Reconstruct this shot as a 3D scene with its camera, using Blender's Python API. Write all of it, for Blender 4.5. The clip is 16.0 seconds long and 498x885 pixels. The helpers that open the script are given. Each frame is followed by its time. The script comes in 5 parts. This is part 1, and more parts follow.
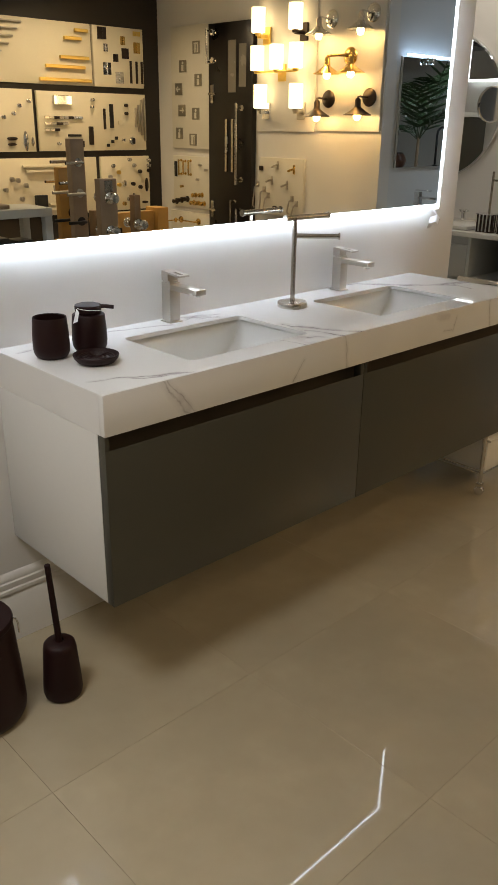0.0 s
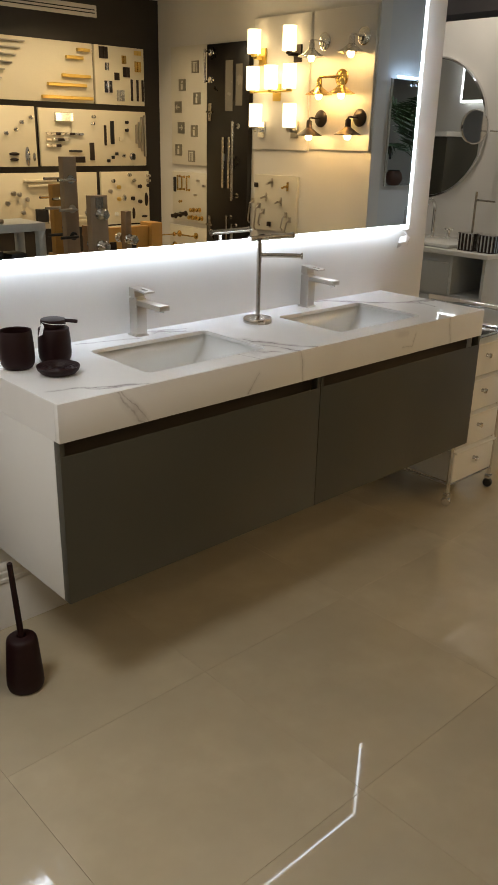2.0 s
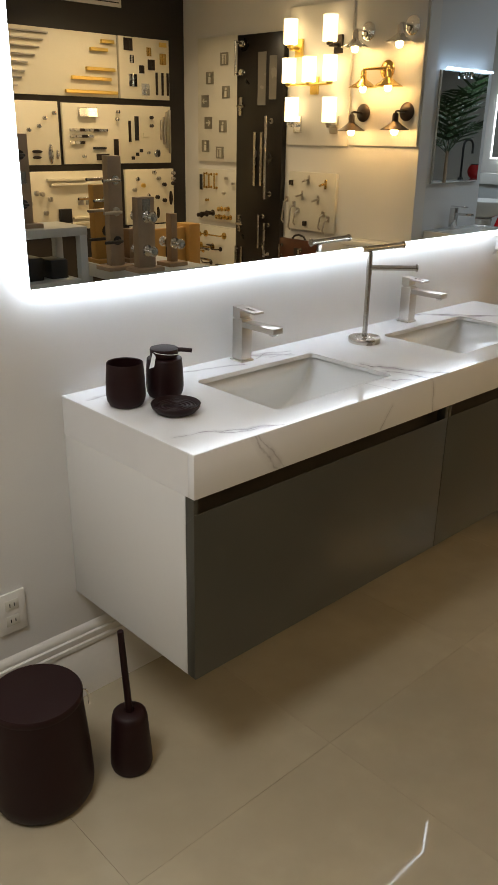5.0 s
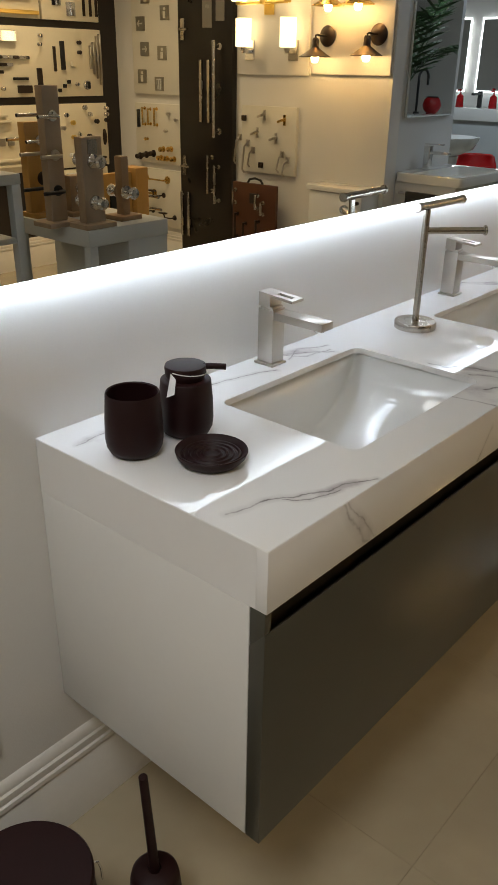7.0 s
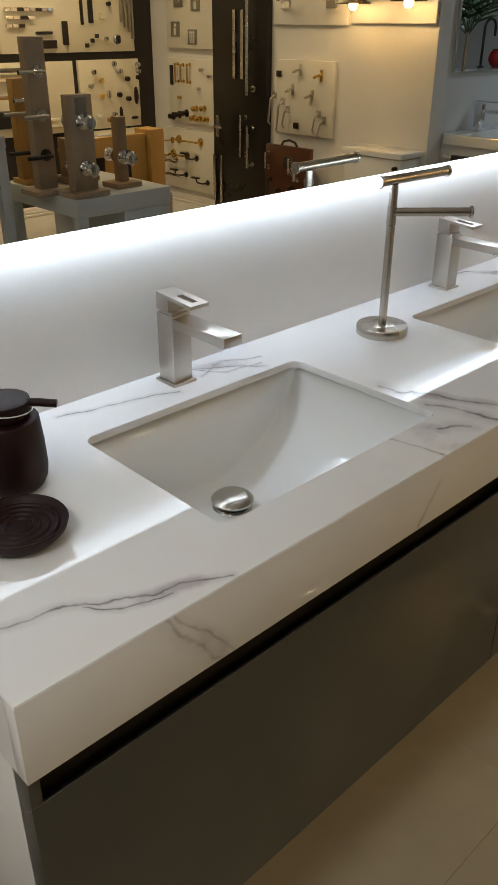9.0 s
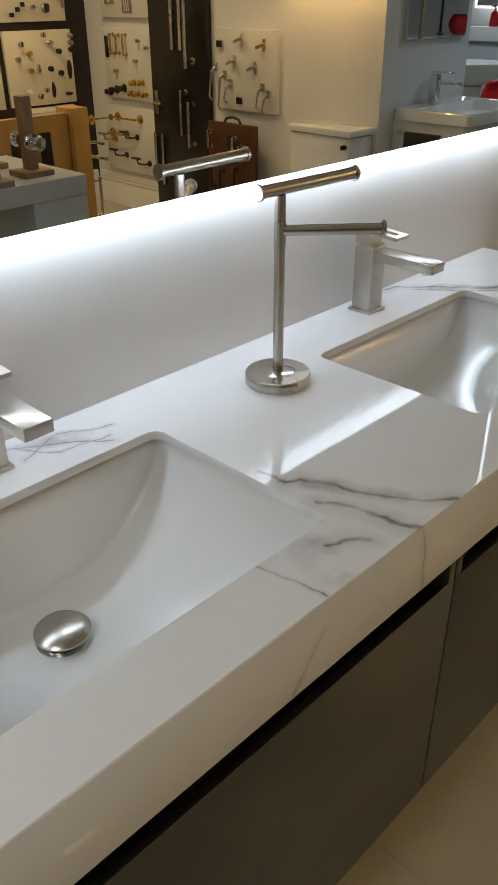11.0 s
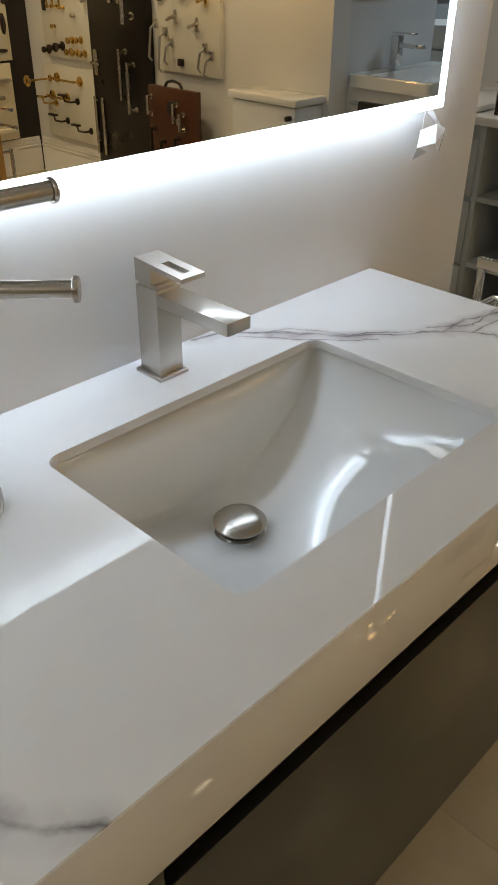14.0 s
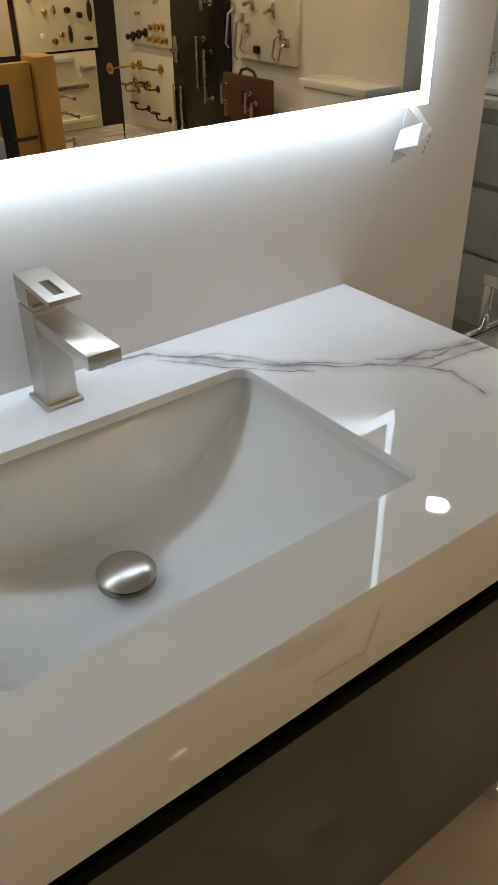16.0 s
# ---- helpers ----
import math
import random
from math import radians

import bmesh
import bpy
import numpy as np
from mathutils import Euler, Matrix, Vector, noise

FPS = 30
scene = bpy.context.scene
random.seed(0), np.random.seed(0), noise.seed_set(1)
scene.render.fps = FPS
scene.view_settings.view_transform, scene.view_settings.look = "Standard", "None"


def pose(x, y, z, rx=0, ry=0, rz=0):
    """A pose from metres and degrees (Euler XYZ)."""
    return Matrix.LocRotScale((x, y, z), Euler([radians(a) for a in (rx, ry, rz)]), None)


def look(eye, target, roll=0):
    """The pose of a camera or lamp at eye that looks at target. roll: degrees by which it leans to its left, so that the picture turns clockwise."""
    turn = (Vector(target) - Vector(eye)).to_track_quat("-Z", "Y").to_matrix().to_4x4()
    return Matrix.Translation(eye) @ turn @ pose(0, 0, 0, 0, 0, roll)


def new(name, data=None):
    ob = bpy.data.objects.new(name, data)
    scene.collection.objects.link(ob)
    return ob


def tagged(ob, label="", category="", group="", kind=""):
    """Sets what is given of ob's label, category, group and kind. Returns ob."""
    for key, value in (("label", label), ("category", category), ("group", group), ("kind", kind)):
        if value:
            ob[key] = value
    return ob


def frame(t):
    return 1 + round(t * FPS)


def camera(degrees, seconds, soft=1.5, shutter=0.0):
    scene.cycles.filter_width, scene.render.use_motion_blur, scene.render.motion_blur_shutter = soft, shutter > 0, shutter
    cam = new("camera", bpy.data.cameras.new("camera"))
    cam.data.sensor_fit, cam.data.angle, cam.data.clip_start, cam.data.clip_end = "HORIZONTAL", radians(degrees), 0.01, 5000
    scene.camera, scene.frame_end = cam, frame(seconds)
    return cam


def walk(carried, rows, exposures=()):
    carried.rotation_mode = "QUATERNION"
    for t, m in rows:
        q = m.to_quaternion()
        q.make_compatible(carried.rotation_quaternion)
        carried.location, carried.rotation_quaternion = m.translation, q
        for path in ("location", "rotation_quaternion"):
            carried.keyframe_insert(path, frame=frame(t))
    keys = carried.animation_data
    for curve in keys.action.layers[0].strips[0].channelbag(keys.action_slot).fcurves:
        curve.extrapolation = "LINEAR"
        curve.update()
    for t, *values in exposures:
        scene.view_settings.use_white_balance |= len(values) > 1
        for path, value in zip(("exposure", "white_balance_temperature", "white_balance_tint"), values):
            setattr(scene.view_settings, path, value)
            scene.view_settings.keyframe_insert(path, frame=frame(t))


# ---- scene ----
cam = camera(35.0, 16.0)
PATH = [
    (0, (-0.909, -1.916, 1.445), (0.374, -0.576, 0.697), 0.8),
    (0.5, (-0.895, -2.04, 1.458), (0.376, -0.691, 0.706), 1.1),
    (1, (-0.887, -2.104, 1.481), (0.379, -0.748, 0.733), 1.3),
    (1.5, (-0.873, -2.11, 1.488), (0.395, -0.749, 0.752), 1.4),
    (2, (-0.872, -2.103, 1.485), (0.398, -0.737, 0.763), 1.3),
    (2.5, (-0.874, -2.114, 1.494), (0.385, -0.734, 0.778), 1.2),
    (3, (-0.88, -2.113, 1.496), (0.367, -0.723, 0.781), 1.4),
    (3.5, (-0.911, -2.054, 1.497), (0.326, -0.657, 0.778), 1.7),
    (3.7, (-0.94, -2.0, 1.498), (0.301, -0.607, 0.779), 1.8),
    (5.8, (-0.899, -1.417, 1.478), (0.421, -0.13, 0.703), 0.9),
    (6, (-0.861, -1.36, 1.47), (0.474, -0.098, 0.68), 1.3),
    (6.5, (-0.744, -1.177, 1.466), (0.614, 0.037, 0.64), 0.9),
    (7, (-0.669, -1.039, 1.45), (0.699, 0.138, 0.588), 1.0),
    (7.5, (-0.582, -1.0, 1.43), (0.769, 0.171, 0.533), 1.1),
    (8, (-0.444, -0.987, 1.425), (0.846, 0.232, 0.504), 1.1),
    (8.5, (-0.303, -1.007, 1.426), (0.929, 0.26, 0.489), 0.6),
    (8.7, (-0.259, -1.012, 1.423), (0.96, 0.264, 0.483), 0.3),
    (10.8, (0.126, -0.863, 1.401), (1.372, 0.346, 0.408), -0.4),
    (11, (0.178, -0.862, 1.403), (1.418, 0.349, 0.405), -0.3),
    (11.5, (0.315, -0.88, 1.404), (1.525, 0.347, 0.388), -0.2),
    (12, (0.416, -0.914, 1.397), (1.603, 0.321, 0.365), -0.1),
    (12.5, (0.494, -0.901, 1.395), (1.681, 0.324, 0.35), 0.1),
    (13, (0.594, -0.85, 1.391), (1.799, 0.347, 0.336), 0.4),
    (13.5, (0.674, -0.792, 1.373), (1.892, 0.386, 0.31), 0.6),
    (14, (0.746, -0.769, 1.358), (1.957, 0.411, 0.289), 0.6),
    (14.5, (0.838, -0.773, 1.361), (2.01, 0.439, 0.285), 0.3),
    (15, (0.92, -0.795, 1.361), (2.038, 0.46, 0.277), 0.0),
    (15.5, (0.979, -0.819, 1.352), (2.044, 0.477, 0.263), -0.4),
    (16, (1.016, -0.827, 1.348), (2.027, 0.508, 0.255), -0.7),
]
walk(cam, [(t, look(eye, target, roll)) for t, eye, target, roll in PATH], [(0, 0.29, 6500, 10), (3.7, 0.29, 6500, 10), (7.0, 0.07, 6450, 9), (11, 0.05, 6300, 8), (13, 0.12, 6250, 8), (16, 0.18, 6250, 8)])

# ---- light: warm white ceiling spots, mostly added as unseen fill, lit mirrors, wall sconces ----
world = bpy.data.worlds.new("World")
scene.world = world
world.use_nodes = True
world.node_tree.nodes["Background"].inputs[0].default_value = (0.9, 0.92, 1.0, 1)
world.node_tree.nodes["Background"].inputs[1].default_value = 0.02
CEIL = 2.58
WARM, AMBER, NEUTRAL, DAY, COOL = (1.0, 0.73, 0.42), (1.0, 0.76, 0.46), (1.0, 0.88, 0.72), (1.0, 0.97, 0.93), (0.80, 0.90, 1.0)
# x, y, watts, width, colour of each round ceiling light
# only the one at (3.34, 0.88) is known; the others are unseen, added fill
SPOTS = [(0.9, -2.6, 2.5, 0.30, AMBER), (2.6, -2.5, 2.5, 0.15, WARM), (2.8, -3.6, 10, 0.15, WARM), (1.6, -3.75, 13, 0.30, WARM), (-1.15, -0.85, 13, 0.80, DAY), (-1.7, -2.8, 5, 0.80, AMBER),
         (3.34, 0.88, 4.5, 0.11, NEUTRAL), (5.6, -0.9, 12, 0.15, COOL), (6.2, -2.9, 20, 0.15, COOL)]
for sx, sy, watts, wide, col in SPOTS:
    lamp = bpy.data.lights.new("spot_glow", "AREA")
    lamp.shape, lamp.size, lamp.energy, lamp.color = "DISK", wide, watts, col
    lamp.spread = radians({WARM: 140, DAY: 130}.get(col, 180))
    new("spot_glow", lamp).matrix_world = pose(sx, sy, CEIL - 0.012)

# ---- materials ----
MATS = {}


def nodes_of(name):
    m = bpy.data.materials.new(name)
    m.use_nodes = True
    nt = m.node_tree
    return m, nt, nt.nodes["Principled BSDF"]


def mixed(nt, fac, a, b, kind="MIX"):
    n = nt.nodes.new("ShaderNodeMix")
    n.data_type, n.blend_type = "RGBA", kind
    for sock, v in ((n.inputs[0], fac), (n.inputs[6], a), (n.inputs[7], b)):
        if hasattr(v, "is_linked"):
            nt.links.new(v, sock)
        else:
            sock.default_value = v if isinstance(v, float) else (*v[:3], 1)
    return n.outputs[2]


def noise_of(nt, scale, detail=4.0, stretch=(1, 1, 1), space="Object", rough=0.55):
    tc = nt.nodes.new("ShaderNodeTexCoord")
    mp = nt.nodes.new("ShaderNodeMapping")
    mp.inputs["Scale"].default_value = stretch
    nt.links.new(tc.outputs[space], mp.inputs[0])
    n = nt.nodes.new("ShaderNodeTexNoise")
    n.inputs["Scale"].default_value, n.inputs["Detail"].default_value, n.inputs["Roughness"].default_value = scale, detail, rough
    nt.links.new(mp.outputs[0], n.inputs["Vector"])
    return n.outputs[0]


def ramp(nt, src, lo, hi):
    n = nt.nodes.new("ShaderNodeMapRange")
    n.inputs[1].default_value, n.inputs[2].default_value = lo, hi
    nt.links.new(src, n.inputs[0])
    return n.outputs[0]


def math2(nt, op, a, b=None, clamp=False):
    n = nt.nodes.new("ShaderNodeMath")
    n.operation, n.use_clamp = op, clamp
    for sock, v in zip(n.inputs, (a, b)):
        if v is None:
            continue
        if hasattr(v, "is_linked"):
            nt.links.new(v, sock)
        else:
            sock.default_value = v
    return n.outputs[0]


def surface(name, col, rough=0.5, metal=0.0, vary=0.12, scale=6.0, grain=60.0, bump=0.0, stretch=(1, 1, 1), coat=0.0, rough_vary=0.08, bumpscale=None, spread=0.0):
    """A plain surface with stains, grain, uneven gloss and fine relief."""
    if name in MATS:
        return MATS[name]
    m, nt, b = nodes_of(name)
    big = ramp(nt, noise_of(nt, scale, 5), 0.3, 0.7)
    fine = ramp(nt, noise_of(nt, grain, 3, stretch), 0.3, 0.7)
    dark = tuple(c * (1 - vary) for c in col)
    light = tuple(min(1, c * (1 + vary * 0.6)) for c in col)
    c1 = mixed(nt, big, dark, light)
    c2 = mixed(nt, math2(nt, "MULTIPLY", fine, 0.5), c1, dark)
    if spread:
        info = nt.nodes.new("ShaderNodeObjectInfo")
        k = math2(nt, "MULTIPLY", info.outputs["Random"], spread)
        c2 = mixed(nt, k, c2, tuple(c * 0.6 for c in col))
    nt.links.new(c2, b.inputs["Base Color"])
    b.inputs["Metallic"].default_value = metal
    r = math2(nt, "ADD", math2(nt, "MULTIPLY", big, rough_vary), rough - rough_vary / 2, True)
    nt.links.new(r, b.inputs["Roughness"])
    b.inputs["Coat Weight"].default_value = coat
    b.inputs["Coat Roughness"].default_value = 0.015
    if bump:
        bn = nt.nodes.new("ShaderNodeBump")
        bn.inputs["Strength"].default_value, bn.inputs["Distance"].default_value = bump, 0.002
        nt.links.new(noise_of(nt, bumpscale or grain, 4, stretch), bn.inputs["Height"])
        nt.links.new(bn.outputs[0], b.inputs["Normal"])
    MATS[name] = m
    return m


def glowing(name, col, strength, base=(0.9, 0.9, 0.9)):
    m, nt, b = nodes_of(name)
    b.inputs["Base Color"].default_value = (*base, 1)
    b.inputs["Roughness"].default_value = 0.35
    b.inputs["Emission Color"].default_value = (*col, 1)
    b.inputs["Emission Strength"].default_value = strength
    return m


def glassy(name, col=(1, 1, 1), rough=0.02, ior=1.45):
    m, nt, b = nodes_of(name)
    b.inputs["Base Color"].default_value = (*col, 1)
    b.inputs["Roughness"].default_value = rough
    b.inputs["IOR"].default_value = ior
    b.inputs["Transmission Weight"].default_value = 1.0
    return m


def mirror_glass(name, tint=(0.86, 0.88, 0.87)):
    m, nt, b = nodes_of(name)
    b.inputs["Base Color"].default_value = (*tint, 1)
    b.inputs["Metallic"].default_value, b.inputs["Roughness"].default_value = 1.0, 0.0
    return m


def veined_marble(name, level, lines, stains):
    """Polished white marble: drawn grey veins on a level (x, y) or an upright (x, z) face, broken up by noise."""
    m, nt, b = nodes_of(name)
    tc = nt.nodes.new("ShaderNodeTexCoord")
    warp = nt.nodes.new("ShaderNodeTexNoise")
    warp.inputs["Scale"].default_value, warp.inputs["Detail"].default_value, warp.inputs["Roughness"].default_value = 9.0, 5.0, 0.58
    off = nt.nodes.new("ShaderNodeVectorMath")
    nt.links.new(tc.outputs["Object"], off.inputs[0])
    off.inputs[1].default_value = (0.915, 0.0, 0.787)
    nt.links.new(off.outputs[0], warp.inputs["Vector"])
    sub = nt.nodes.new("ShaderNodeVectorMath")
    sub.operation = "SUBTRACT"
    nt.links.new(warp.outputs[1], sub.inputs[0])
    sub.inputs[1].default_value = (0.5, 0.5, 0.5)
    sc = nt.nodes.new("ShaderNodeVectorMath")
    sc.operation = "SCALE"
    sc.inputs[3].default_value = 0.042
    nt.links.new(sub.outputs[0], sc.inputs[0])
    add = nt.nodes.new("ShaderNodeVectorMath")
    nt.links.new(off.outputs[0], add.inputs[0])
    nt.links.new(sc.outputs[0], add.inputs[1])
    sep = nt.nodes.new("ShaderNodeSeparateXYZ")
    nt.links.new(add.outputs[0], sep.inputs[0])
    px, py, pz = sep.outputs
    v = py if level else pz

    def fused(a, k, c):
        n = nt.nodes.new("ShaderNodeMath")
        n.operation = "MULTIPLY_ADD"
        for sock, x in zip(n.inputs, (a, k, c)):
            if hasattr(x, "is_linked"):
                nt.links.new(x, sock)
            else:
                sock.default_value = x
        return n.outputs[0]

    def nearest(drawn):
        """Distance to the nearest of the drawn lines, in half widths of that line."""
        best = None
        for wide, *pts in drawn:
            for (ax, ay), (bx, by) in zip(pts, pts[1:]):
                tx, ty = bx - ax, by - ay
                d2 = tx * tx + ty * ty
                part_u = fused(px, tx / d2, -(ax * tx + ay * ty) / d2)
                h = fused(v, ty / d2, part_u)
                h.node.use_clamp = True
                eu = math2(nt, "SUBTRACT", fused(h, -tx, px), ax)
                ev = math2(nt, "SUBTRACT", fused(h, -ty, v), ay)
                far = math2(nt, "MULTIPLY", fused(ev, ev, math2(nt, "MULTIPLY", eu, eu)), 1 / wide ** 2)
                best = far if best is None else math2(nt, "MINIMUM", best, far)
        return math2(nt, "SQRT", best)

    far, wash = nearest(lines), nearest(stains)
    core = math2(nt, "SUBTRACT", 1.0, math2(nt, "MULTIPLY", far, 0.62), True)
    halo = math2(nt, "MULTIPLY", math2(nt, "SUBTRACT", 1.0, math2(nt, "MULTIPLY", far, 0.18), True), 0.34)
    broken = ramp(nt, noise_of(nt, 26.0, 4), 0.30, 0.60)
    veins = math2(nt, "MULTIPLY", math2(nt, "MAXIMUM", core, halo), math2(nt, "ADD", math2(nt, "MULTIPLY", broken, 0.65), 0.35))
    blot = math2(nt, "MULTIPLY", math2(nt, "SUBTRACT", 1.6, wash, True), ramp(nt, noise_of(nt, 17.0, 6), 0.36, 0.58))
    cloud = math2(nt, "MULTIPLY", ramp(nt, noise_of(nt, 4.0, 6), 0.50, 0.78), 0.35)
    ground = mixed(nt, cloud, (0.78, 0.78, 0.775), (0.64, 0.635, 0.64))
    ground = mixed(nt, math2(nt, "MULTIPLY", blot, 0.8 if level else 0.35), ground, (0.50, 0.465, 0.485))
    c = mixed(nt, math2(nt, "MULTIPLY", veins, 1.0 if level else 0.6), ground, (0.20, 0.185, 0.19))
    nt.links.new(c, b.inputs["Base Color"])
    b.inputs["Roughness"].default_value = 0.006
    b.inputs["Specular IOR Level"].default_value = 0.42
    return m


# veins: half width, then points along the line, on the top in (x, y) and on the apron in (x, z)
MIDDLE_VEINS = [(0.0042, (0.775, -0.29), (0.78, -0.335), (0.80, -0.345), (0.823, -0.41), (0.85, -0.461), (0.889, -0.503)),
    (0.0048, (0.773, -0.395), (0.79, -0.417), (0.806, -0.476), (0.813, -0.50)), (0.0035, (0.719, -0.447), (0.735, -0.452), (0.764, -0.474)), (0.0010, (0.645, -0.42), (0.656, -0.499))]
RIGHT_VEINS = [(0.0036, (1.415, -0.001), (1.461, -0.014), (1.53, -0.088), (1.567, -0.137), (1.63, -0.197), (1.694, -0.234), (1.753, -0.233), (1.83, -0.266)), (0.0022, (1.504, -0.06), (1.545, -0.083), (1.589, -0.155), (1.66, -0.205)), (0.0016, (1.47, -0.04), (1.535, -0.125), (1.60, -0.19)), (0.0020, (1.69, -0.215), (1.74, -0.25), (1.83, -0.252)),
    (0.0024, (1.699, -0.239), (1.736, -0.291), (1.721, -0.354)), (0.0026, (1.715, -0.262), (1.774, -0.27), (1.83, -0.283))]
LEFT_VEINS = [(0.0022, (0.03, -0.398), (0.118, -0.427), (0.181, -0.468), (0.219, -0.476), (0.263, -0.499)), (0.0018, (0.114, -0.431), (0.148, -0.465), (0.196, -0.482)),
    (0.0020, (0.33, -0.03), (0.445, -0.061), (0.52, -0.092)), (0.0022, (0.581, -0.02), (0.64, -0.05), (0.70, -0.10)), (0.0016, (0.59, -0.065), (0.66, -0.035), (0.73, -0.065)), (0.0014, (0.60, -0.03), (0.635, -0.08), (0.71, -0.085)), (0.0016, (0.02, -0.075), (0.10, -0.072))]
APRON_VEINS = [(0.0032, (0.164, 0.889), (0.194, 0.838), (0.223, 0.795), (0.244, 0.785)), (0.0026, (0.174, 0.887), (0.209, 0.841), (0.255, 0.79)), (0.0022, (0.816, 0.887), (0.826, 0.854), (0.842, 0.788)),
      (0.0018, (0.650, 0.85), (0.625, 0.826), (0.604, 0.795)), (0.0018, (1.33, 0.813), (1.383, 0.808), (1.402, 0.85)), (0.0026, (1.603, 0.889), (1.608, 0.84), (1.620, 0.788))]
TOP_STAINS = [(0.020, (0.70, -0.44), (0.69, -0.475)), (0.013, (0.62, -0.035), (0.69, -0.06)), (0.012, (0.03, -0.076), (0.10, -0.074)), (0.016, (1.70, -0.235), (1.81, -0.262)), (0.010, (1.50, -0.07), (1.60, -0.17)), (0.010, (0.17, -0.468), (0.23, -0.482)), (0.012, (0.80, -0.36), (0.85, -0.45))]
APRON_STAINS = [(0.011, (0.20, 0.84), (0.235, 0.80)), (0.010, (1.29, 0.87), (1.35, 0.862))]
MARBLE = veined_marble("white_marble", True, LEFT_VEINS + MIDDLE_VEINS + RIGHT_VEINS, TOP_STAINS)
MARBLE_APRON = veined_marble("white_marble_apron", False, APRON_VEINS, APRON_STAINS)
WALL = surface("wall_paint", (0.72, 0.71, 0.685), 0.55, vary=0.05, scale=1.5, grain=180, bump=0.12, bumpscale=260)
WALL_GREY = surface("wall_paint_grey", (0.66, 0.68, 0.70), 0.55, vary=0.05, scale=1.5, grain=180, bump=0.12, bumpscale=260)
DARK_WALL = surface("dark_wall_paint", (0.022, 0.017, 0.014), 0.5, vary=0.2, scale=2, grain=120, bump=0.1, bumpscale=200)
CEILING = surface("ceiling_paint", (0.72, 0.70, 0.66), 0.7, vary=0.04, grain=150, bump=0.1)
SOFFIT = surface("soffit_paint", (0.16, 0.145, 0.15), 0.6, vary=0.08)
TILE = surface("porcelain_tile", (0.445, 0.385, 0.275), 0.03, vary=0.13, scale=2.6, grain=14, rough_vary=0.03, spread=0.10, bump=0.015, bumpscale=5, coat=0.6)
GROUT = surface("grout", (0.40, 0.34, 0.25), 0.8, vary=0.2)
WHITE_TRIM = surface("white_gloss_paint", (0.78, 0.76, 0.71), 0.3, vary=0.05, bump=0.04)
LACQUER = surface("dark_grey_lacquer", (0.060, 0.0575, 0.044), 0.34, vary=0.10, scale=1.2, grain=200, rough_vary=0.06)
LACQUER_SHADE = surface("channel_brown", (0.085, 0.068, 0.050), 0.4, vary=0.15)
WHITE_PANEL = surface("white_laminate", (0.72, 0.72, 0.70), 0.22, vary=0.025, scale=2, grain=90, rough_vary=0.015)
CERAMIC = surface("white_ceramic", (0.80, 0.81, 0.80), 0.02, vary=0.02, scale=2, rough_vary=0.01, coat=0.4)
NICKEL = surface("brushed_nickel", (0.54, 0.51, 0.46), 0.31, 1.0, vary=0.04, grain=120, stretch=(1, 1, 14), rough_vary=0.02)
STEEL = surface("brushed_steel", (0.50, 0.47, 0.42), 0.27, 1.0, vary=0.05, grain=160, stretch=(1, 1, 0.05), rough_vary=0.02)
CHROME = surface("chrome", (0.80, 0.80, 0.80), 0.06, 1.0, vary=0.05, rough_vary=0.03)
BRASS = surface("brass", (0.72, 0.49, 0.16), 0.22, 1.0, vary=0.12, grain=50)
GOLD = surface("satin_gold", (0.83, 0.60, 0.18), 0.35, 1.0, vary=0.08)
BRONZE = surface("dark_bronze", (0.055, 0.042, 0.035), 0.4, 0.7, vary=0.2)
PLUM = surface("dark_plum_plastic", (0.016, 0.0032, 0.0036), 0.52, vary=0.18, scale=14, grain=220, bump=0.03)
PLUM.node_tree.nodes["Principled BSDF"].inputs["Specular IOR Level"].default_value = 0.28
BLACK = surface("black_plastic", (0.015, 0.015, 0.016), 0.4, vary=0.2)
BOARD = surface("cream_board", (0.78, 0.72, 0.56), 0.45, vary=0.05, scale=2)
PALE_BOARD = surface("pale_board", (0.68, 0.66, 0.58), 0.4, vary=0.05, scale=2)
EBONY = surface("ebony_door", (0.008, 0.0062, 0.0055), 0.3, vary=0.3, scale=4, grain=24, stretch=(1, 10, 0.6))
OAK = surface("pale_wood", (0.36, 0.235, 0.13), 0.45, vary=0.2, scale=5, grain=30, stretch=(1, 1, 0.1), bump=0.1)
WALNUT = surface("grey_brown_wood", (0.36, 0.265, 0.175), 0.5, vary=0.22, scale=5, grain=30, stretch=(1, 1, 0.1), bump=0.1)
HONEY = surface("honey_wood", (0.52, 0.29, 0.075), 0.4, vary=0.15, scale=5, grain=30, stretch=(1, 1, 0.1), bump=0.08)
MAHOGANY = surface("mahogany", (0.085, 0.030, 0.013), 0.35, vary=0.25, scale=5, grain=26, stretch=(1, 1, 0.1))
GREY_PAINT = surface("pale_grey_paint", (0.50, 0.53, 0.54), 0.4, vary=0.06, scale=2)
RED = surface("red_plastic", (0.42, 0.012, 0.014), 0.2, vary=0.1)
LEAF = surface("palm_leaf", (0.028, 0.060, 0.022), 0.4, vary=0.35, scale=8)
PAPER = surface("white_paper", (0.80, 0.80, 0.80), 0.7, vary=0.04, grain=70)
PRINT = surface("grey_print", (0.10, 0.10, 0.11), 0.7, vary=0.1)
MIRROR = mirror_glass("mirror_silver")
ACRYLIC = glassy("clear_acrylic", (0.97, 0.99, 0.98), 0.03)
LED = glowing("led_diffuser", (0.80, 0.91, 1.0), 6.5)
